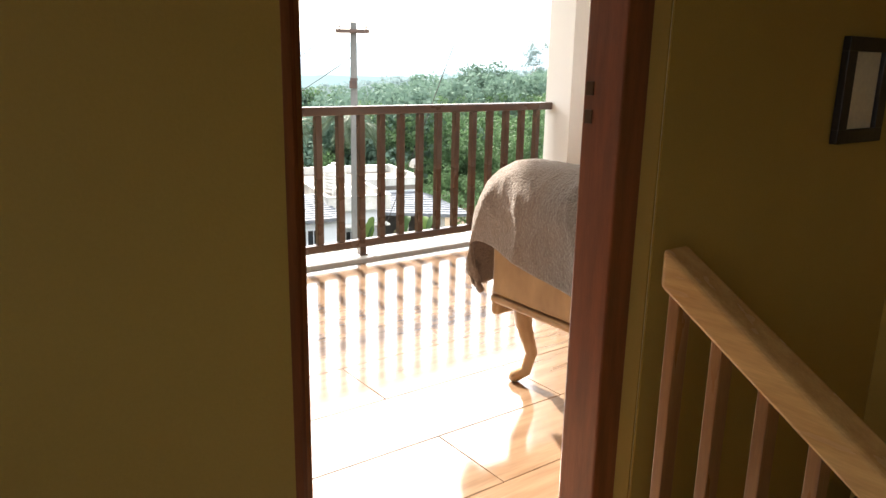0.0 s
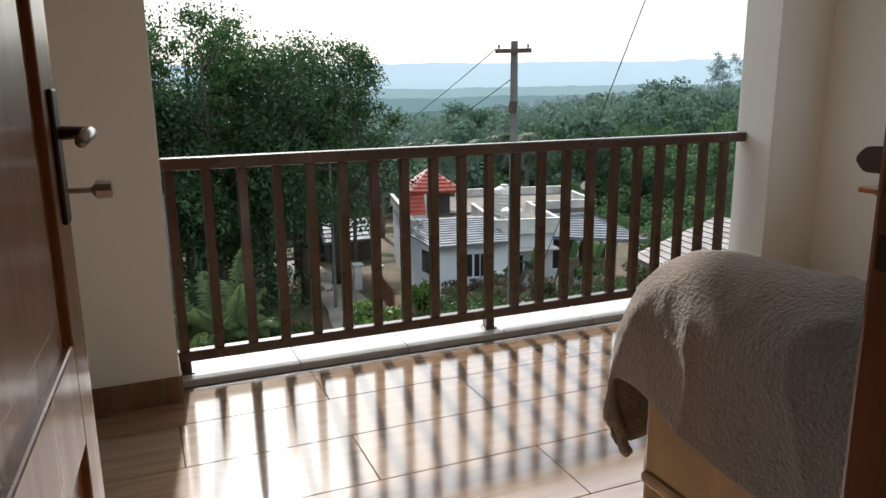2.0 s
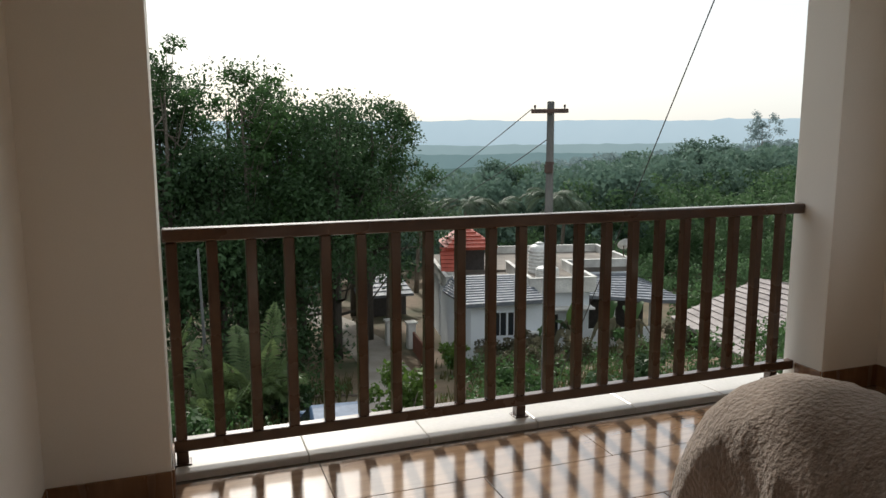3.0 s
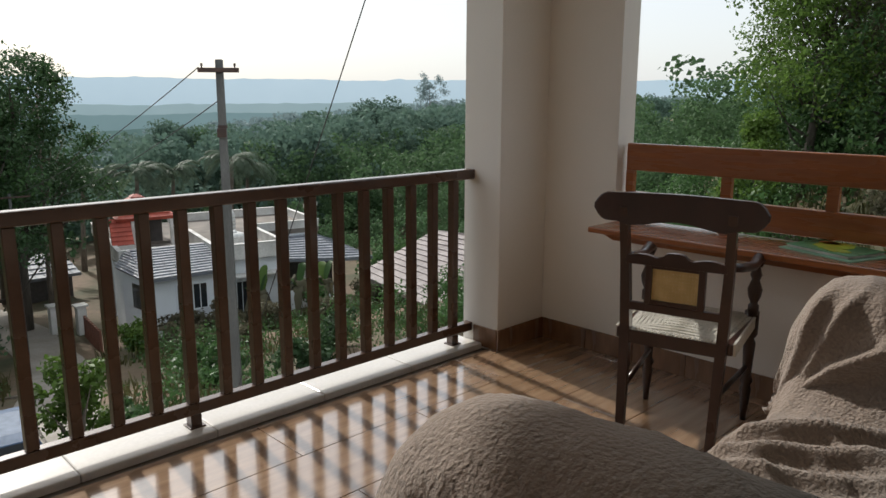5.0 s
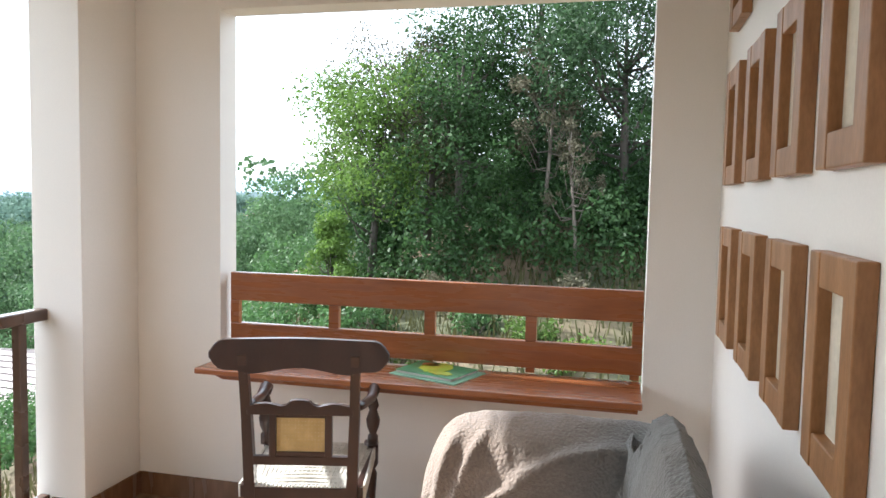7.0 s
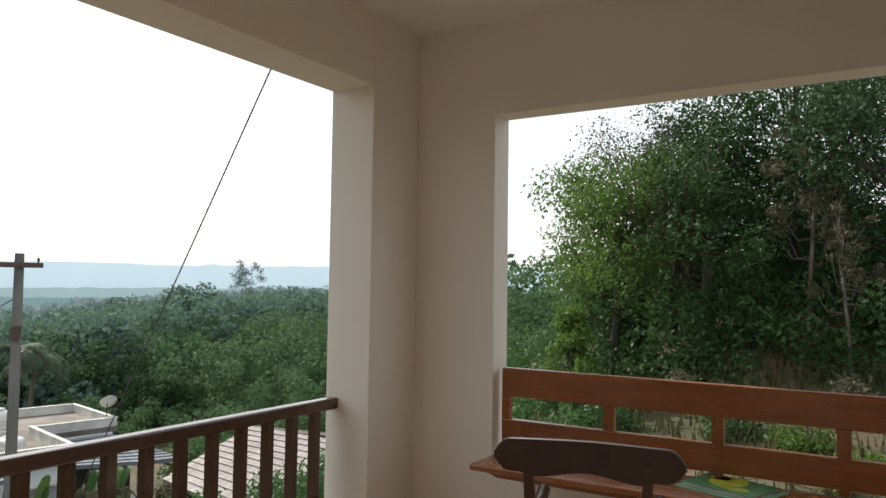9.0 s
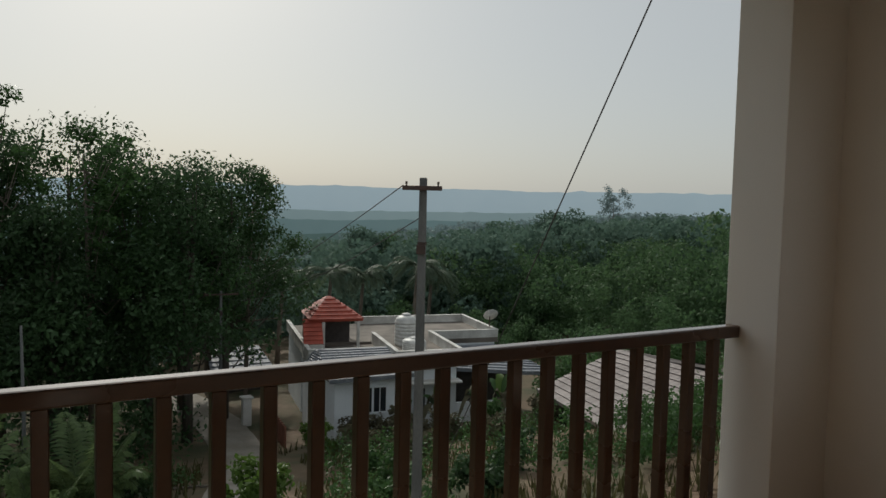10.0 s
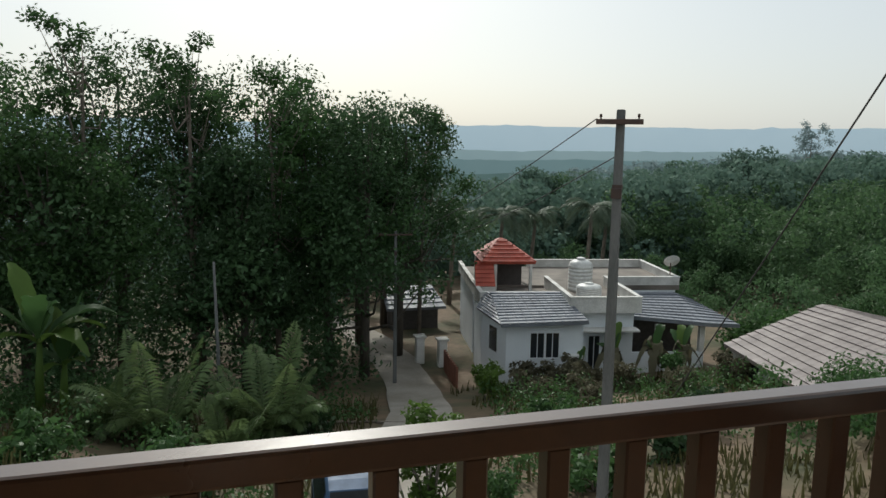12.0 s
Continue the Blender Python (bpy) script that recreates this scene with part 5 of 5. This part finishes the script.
# ---- yard plants, car ----
def frond(bm, base, az, length, rise, droop, leaflets, wide, leaf_w):
    """One arching palm-like frond with leaflets down both sides."""
    d = Vector((math.cos(az), math.sin(az), 0))
    side = Vector((-d.y, d.x, 0))
    pts = []
    for i in range(leaflets + 1):
        f = i / leaflets
        pts.append(Vector(base) + d * length * f * (1 - 0.25 * f) + Vector((0, 0, rise * f - droop * f * f)))
    add_tube(bm, pts[::2] + [pts[-1]], [0.02 * (1 - 0.8 * i / (len(pts[::2]) + 1)) for i in range(len(pts[::2]) + 1)], 4)
    for i in range(2, leaflets + 1):
        f = i / leaflets
        w = wide * math.sin(math.pi * min(1, 0.15 + 0.8 * f)) * (0.85 + 0.3 * RNG.random())
        t = (pts[i] - pts[i - 1]).normalized()
        for s in (-1, 1):
            tip = pts[i] + side * s * w * 0.8 + t * w * 0.55 - Vector((0, 0, w * (0.25 + 0.2 * RNG.random())))
            m = (pts[i] + tip) / 2 + Vector((0, 0, w * 0.12))
            a = bm.verts.new(pts[i])
            b = bm.verts.new(m + t * leaf_w)
            c = bm.verts.new(tip)
            e = bm.verts.new(m - t * leaf_w)
            bm.faces.new((a, b, c, e))


def palm_shrub(x, y, n, length, mat, label):
    e = thing("palm_shrub", label, "shrub", "yard palms", (x, y, ground_z(x, y) - 0.05))
    for i in range(n):
        bm = bmesh.new()
        az = i * 2.4 + RNG.uniform(-0.3, 0.3)
        k = RNG.uniform(0.7, 1.15)
        frond(bm, (0.1 * math.cos(az), 0.1 * math.sin(az), 0.1), az, length * k * RNG.uniform(0.5, 1.0), length * k * RNG.uniform(1.0, 1.7), length * RNG.uniform(0.45, 0.9), 30, length * 0.22, 0.042)
        part("frond", bm, M[mat], e)


def coconut_palm(x, y, h):
    e = thing("coconut_palm", "coconut palm with drooping hazy fronds", "palm", "coconut palms", (x, y, ground_z(x, y) - 0.1))
    bm = bmesh.new()
    add_tube(bm, [(0, 0, 0), (0.2, 0.1, h * 0.5), (0.5, 0.2, h)], [0.2, 0.15, 0.12], 8)
    part("trunk", bm, M["bark"], e, smooth=True)
    for i in range(16):
        bm = bmesh.new()
        az = i * 2.4 + RNG.uniform(-0.3, 0.3)
        frond(bm, (0.5, 0.2, h), az, RNG.uniform(2.6, 3.6), RNG.uniform(0.2, 2.4), RNG.uniform(1.8, 3.2), 22, 0.75, 0.07)
        part("frond", bm, M["leaf_palm"], e)


def banana(x, y, h, label, dry=0):
    e = thing("banana_plant", label, "banana plant", "banana plants", (x, y, ground_z(x, y) - 0.05))
    part("stem", tube([(0, 0, 0), (0.05, 0, h * 0.3), (0.1, 0.05, h * 0.55)], [0.14, 0.11, 0.06], 10), M["leaf_lime" if not dry else "leaf_dry"], e, smooth=True)
    for i in range(9):
        az = i * 2.4 + RNG.uniform(-0.3, 0.3)
        L = h * RNG.uniform(0.35, 0.6)
        up = RNG.uniform(0.5, 1.3) if i > 2 else 1.6
        dr = RNG.uniform(0.3, 0.9) if not (dry and i % 3) else 1.9
        d, s = Vector((math.cos(az), math.sin(az), 0)), Vector((-math.sin(az), math.cos(az), 0))
        bm = bmesh.new()
        rows = []
        for k in range(11):
            f = k / 10
            c = Vector((0.08, 0.03, h * 0.5)) + d * L * f * (0.75 if i > 2 else 0.35) + Vector((0, 0, L * (up * f - dr * f * f)))
            w = L * 0.17 * math.sin(math.pi * min(1, 0.08 + 0.9 * f)) ** 0.7 * (0.3 if f < 0.2 else 1)
            rag = 1 + 0.15 * RNG.normal()
            rows.append([bm.verts.new(c - s * w * rag + Vector((0, 0, w * 0.35))), bm.verts.new(c), bm.verts.new(c + s * w * rag + Vector((0, 0, w * 0.35)))])
        for a, b in zip(rows, rows[1:]):
            for q in range(2):
                bm.faces.new((a[q], a[q + 1], b[q + 1], b[q]))
        part("leaf", bm, M["leaf_dry" if dry and i % 3 else ("leaf_lime" if i % 2 else "leaf_mid")], e, smooth=True)


for x, y, n, L, lab in ((-1.35, 19.4, 28, 2.9, "large dark palm-leaved shrub by the lane"), (-4.2, 19.0, 22, 2.6, "dark palm-leaved shrub in the yard"), (-2.4, 17.5, 16, 1.5, "dark palm-leaved shrub in the yard"),
                      (-5.6, 19, 16, 1.6, "dark palm-leaved shrub in the yard"), (-2.2, 10.8, 14, 1.3, "dark palm-leaved shrub near the car")):
    palm_shrub(x, y, n, L, "leaf_fern", lab)
banana(-7.35, 20.5, 4.4, "banana plant with broad lime green leaves")
banana(-6.9, 21.2, 3.0, "young banana plant with upright leaves")
for x, y, h in ((13.2, 25.6, 2.6), (14.6, 24.6, 2.8), (16.4, 25.2, 2.6), (11.8, 25.9, 1.9)):
    banana(x, y, h, "half-dry banana plant with hanging brown leaves", 1)
for x, y, h in ((15.5, 45, 6.6), (18.6, 46.5, 6.4), (22.0, 44.5, 7.2), (24.6, 47, 6.6), (12.8, 47, 6.2)):
    coconut_palm(x, y, h)


branch = thing("fallen_branch", "long dry fallen branch lying on the soil", "branch", at=(1.9, 21.5, ground_z(1.9, 21.5)))
pts = [(-1.2 + 0.3 * i, 0.5 - 0.14 * i + 0.05 * math.sin(i * 1.7)) for i in range(9)]
part("limb", tube([(u, v, ground_z(1.9 + u, 21.5 + v) - ground_z(1.9, 21.5) + 0.05) for u, v in pts], [0.06 - 0.005 * i for i in range(9)], 7), M["bark"], branch, smooth=True)
part("twig", tube([(0.3, -0.2, 0.06), (0.7, -0.75, 0.10), (0.95, -1.3, 0.02)], [0.03, 0.02, 0.008], 6), M["bark"], branch, smooth=True)


def shrub(x, y, h, sp, n, size, mat, label):
    e = thing("shrub", label, "shrub", "yard shrubs", (x, y, ground_z(x, y) - 0.05))
    c, r = crown_clumps("bush", h, sp)
    bm = bmesh.new()
    for cc in c:
        add_tube(bm, [(0, 0, 0), (cc[0] * 0.4, cc[1] * 0.4, cc[2] * 0.6), cc], [0.03, 0.02, 0.006], 5)
    part("stem", bm, M["bark"], e)["kind"] = "stuff"
    v, q = leaf_cloud(c, r, n, size, 0.9, 0.35)
    link("foliage", mesh_arrays("foliage", v, q), M[mat], e)


shrub(1.1, 11.2, 2.6, 0.85, 2600, 0.07, "leaf_lime", "bright lime green shrub beside the lane")
shrub(2.0, 10.4, 1.6, 0.6, 1500, 0.06, "leaf_mid", "green shrub beside the lane")
shrub(7.6, 24.8, 1.5, 0.9, 1300, 0.09, "leaf_lime", "yellow-green shrub at the house corner")
for x, y, h in ((9.2, 25.4, 1.3), (10.4, 25.2, 1.2), (11.2, 24.6, 1.5), (8.6, 23.6, 1.0), (12.6, 24.0, 1.4), (15.4, 23.8, 1.5), (17.0, 22.6, 1.6), (14.0, 21.6, 1.2), (10.0, 21.5, 1.0)):
    shrub(x, y, h, 0.9, 1100, 0.09, "leaf_mid" if (x * 7) % 2 > 1 else "leaf_dry", "low tangled shrub in front of the house")
for x, y, h in ((-6.2, 15.5, 1.2), (-3.4, 14.2, 1.1), (-8.5, 18.5, 1.5), (-10.5, 22, 1.8), (-12.5, 20, 1.7), (-0.4, 19.8, 1.0), (6.2, 15.5, 1.0), (8.0, 14.0, 1.2), (5.0, 12.0, 0.9), (10.5, 16.0, 1.4), (7.0, 18.5, 1.0)):
    shrub(x, y, h, 0.95, 1000, 0.10, "leaf_mid" if (x * 5) % 2 > 0.8 else "leaf_dark", "low green shrub on the yard slope")
for x, y, h, mt in ((13.6, 2.6, 0.8, "leaf_lime"), (14.8, 0.8, 0.9, "leaf_mid"), (14.2, -0.8, 0.6, "leaf_lime"), (15.5, 3.8, 1.0, "leaf_mid"), (16.0, -1.6, 1.0, "leaf_dry"), (13.4, -1.8, 0.6, "leaf_lime"), (16.4, 1.9, 1.1, "leaf_dry")):
    shrub(x, y, h, 0.8, 900, 0.06, mt, "low undergrowth on the red soil slope")

# grass and litter: joined blades
gp = []
while len(gp) < 9000:
    x, y = RNG.uniform(-14, 18), RNG.uniform(8, 27)
    near_lane = lane_gap(x, y) < 1.5
    if not near_lane and noise.noise(Vector((x * 0.3, y * 0.3, 2))) > -0.15:
        gp.append((x, y))
while len(gp) < 12000:
    gp.append((RNG.uniform(11, 20), RNG.uniform(-5, 8)))
gv, gq = [], []
for i, (x, y) in enumerate(gp):
    z = ground_z(x, y)
    a, hh, w = RNG.random() * math.tau, RNG.uniform(0.15, 0.5), RNG.uniform(0.02, 0.05)
    dx, dy = math.cos(a), math.sin(a)
    gv += [(x - dy * w, y + dx * w, z - 0.05), (x + dy * w, y - dx * w, z - 0.05), (x + dx * hh * 0.4 + dy * w * 0.3, y + dy * hh * 0.4 - dx * w * 0.3, z + hh), (x + dx * hh * 0.4 - dy * w * 0.3, y + dy * hh * 0.4 + dx * w * 0.3, z + hh)]
    gq.append((4 * i, 4 * i + 1, 4 * i + 2, 4 * i + 3))
tagged(link("grass", mesh_arrays("grass", gv, gq), M["drygrass"]), "thin dry yellowish grass on the soil", "grass", kind="stuff")


def car(x, y, rz):
    z = ground_z(x, y) + 0.02
    c = thing("car", "small blue hatchback car parked below the balcony", "car", "", (x, y, z), rz)
    # side outline lofted across the width
    side = [(-1.75, 0.35), (-1.78, 0.70), (-1.74, 0.92), (-1.66, 1.02), (-1.22, 1.44), (-0.95, 1.50), (0.1, 1.50), (0.55, 1.40), (1.05, 1.0), (1.65, 0.88), (1.78, 0.62), (1.76, 0.35)]
    bm = bmesh.new()
    rings = []
    for w, sc in ((-0.78, 0.97), (-0.74, 1.0), (0.74, 1.0), (0.78, 0.97)):
        rings.append([bm.verts.new((px * sc, w * (1.0 if pz < 1.0 else 0.74), 0.35 + (pz - 0.35) * sc)) for px, pz in side])
    for a, b in zip(rings, rings[1:]):
        for i in range(len(side)):
            j = (i + 1) % len(side)
            bm.faces.new((a[i], a[j], b[j], b[i]))
    bm.faces.new(rings[0])
    bm.faces.new(rings[-1][::-1])
    part("body", bm, M["carblue"], c, "blue painted body")
    bm = bmesh.new()
    vs = [bm.verts.new(p) for p in ((-1.675, -0.56, 1.03), (-1.675, 0.56, 1.03), (-1.255, 0.53, 1.43), (-1.255, -0.53, 1.43))]
    bm.faces.new(vs)
    bmesh.ops.solidify(bm, geom=bm.faces[:], thickness=0.02)
    part("rear_window", bm, M["darkglass"], c, "dark rear window")
    for s in (-1, 1):
        bm = bmesh.new()
        vs = [bm.verts.new(p) for p in ((-1.3, s * 0.785, 1.02), (0.85, s * 0.785, 1.02), (0.5, s * 0.60, 1.38), (-1.15, s * 0.60, 1.40))]
        bm.faces.new(vs)
        bmesh.ops.solidify(bm, geom=bm.faces[:], thickness=0.02)
        part("side_window", bm, M["darkglass"], c)
        part("tail_lamp", box(-1.74, -1.62, s * 0.66 - 0.09, s * 0.66 + 0.09, 0.72, 0.95, 0.02), M["redlamp"], c)
        for wx in (-1.1, 1.1):
            bm = lathe([(0.2, -0.09), (0.29, -0.08), (0.29, 0.08), (0.2, 0.09)], 20)
            bmesh.ops.transform(bm, matrix=pose(wx, s * 0.72, 0.29, 90), verts=bm.verts)
            part("wheel", bm, M["rubber"], c)
    part("bumper", box(-1.82, -1.68, -0.72, 0.72, 0.32, 0.58, 0.04), M["carblue"], c)


car(-0.22, 11.6, 84)

# ---- floor tiles, skirting and sill: pieces of the balcony ----
TW, TL, JT = 0.3535, 1.2, 0.0028
floor = tagged(new("floor"), "glossy brown wood-look floor tiles in rows along the railing", "floor", kind="structure")
tile_meshes = {}


def tile_piece(w, h, t, mat, key):
    if key not in tile_meshes:
        bm = bmesh.new()
        add_box(bm, -w / 2, w / 2, -h / 2, h / 2, -t, 0, 0.0015, 1)
        me = bpy.data.meshes.new("tile")
        bm.to_mesh(me)
        bm.free()
        me.materials.append(mat)
        tile_meshes[key] = me
    return tile_meshes[key]


y1 = -0.125
rows_y = [(-0.53 + TW, -0.53)] + [(-0.53 - i * TW, -0.53 - (i + 1) * TW) for i in range(7)]
for r, (ya, yb) in enumerate(rows_y):
    ya, yb = min(ya, -0.127), max(yb, -3.12)
    x = XL - (0.0, 0.6)[r % 2] - 0.2
    while x < XR:
        a, b = max(x, XL), min(x + TL, XR)
        if b - a > 0.02 and ya - yb > 0.02:
            w, h = round(b - a - JT, 4), round(ya - yb - JT, 4)
            o = new("tile", tile_piece(w, h, 0.012, M["tile"], (w, h)))
            o.parent = floor
            o.location = ((a + b) / 2, (ya + yb) / 2, 0)
        x += TL
skirt = tagged(new("baseboard"), "brown wood-look skirting tiles along the walls", "baseboard", kind="structure")


def skirting(x0, y0, x1, y1, nx, ny):
    """Tiles 0.3 m long, 0.116 high, standing against a wall whose face looks along (nx, ny)."""
    L = math.hypot(x1 - x0, y1 - y0)
    n = max(1, round(L / 0.3))
    seg = L / n
    for i in range(n):
        f = (i + 0.5) / n
        key = ("s", round(seg, 3))
        if key not in tile_meshes:
            bm = bmesh.new()
            add_box(bm, -seg / 2 + 0.0012, seg / 2 - 0.0012, 0, 0.010, 0.001, 0.116, 0.0015, 1)
            me = bpy.data.meshes.new("skirting_tile")
            bm.to_mesh(me)
            bm.free()
            me.materials.append(M["skirt"])
            tile_meshes[key] = me
        o = new("skirting_tile", tile_meshes[key])
        o.parent = skirt
        o.matrix_world = pose(x0 + (x1 - x0) * f, y0 + (y1 - y0) * f, 0, 0, 0, math.degrees(math.atan2(-nx, ny)))


skirting(XR, YF, XR, -0.246, -1, 0)
skirting(0.0, -0.235, XR, -0.235, 0, -1)
skirting(0.0, -0.235, 0.0, -0.057, -1, 0)
skirting(XL, -0.30, -3.25, -0.30, 0, -1)
skirting(XL, YF, XL, -0.311, 1, 0)
skirting(-3.25, -0.30, -3.25, -0.03, 1, 0)
skirting(-2.63, YF, XR - 0.011, YF, 0, 1)
sill = tagged(new("trim"), "white glossy sill tiles under the railing", "sill", kind="structure")
for i in range(6):
    a, b = -3.25 + 3.25 * i / 6, -3.25 + 3.25 * (i + 1) / 6
    o = part("sill_tile", box(a + 0.001, b - 0.001, -0.125, 0.14, -0.02, 0.02, 0.006), M["sill"], sill)
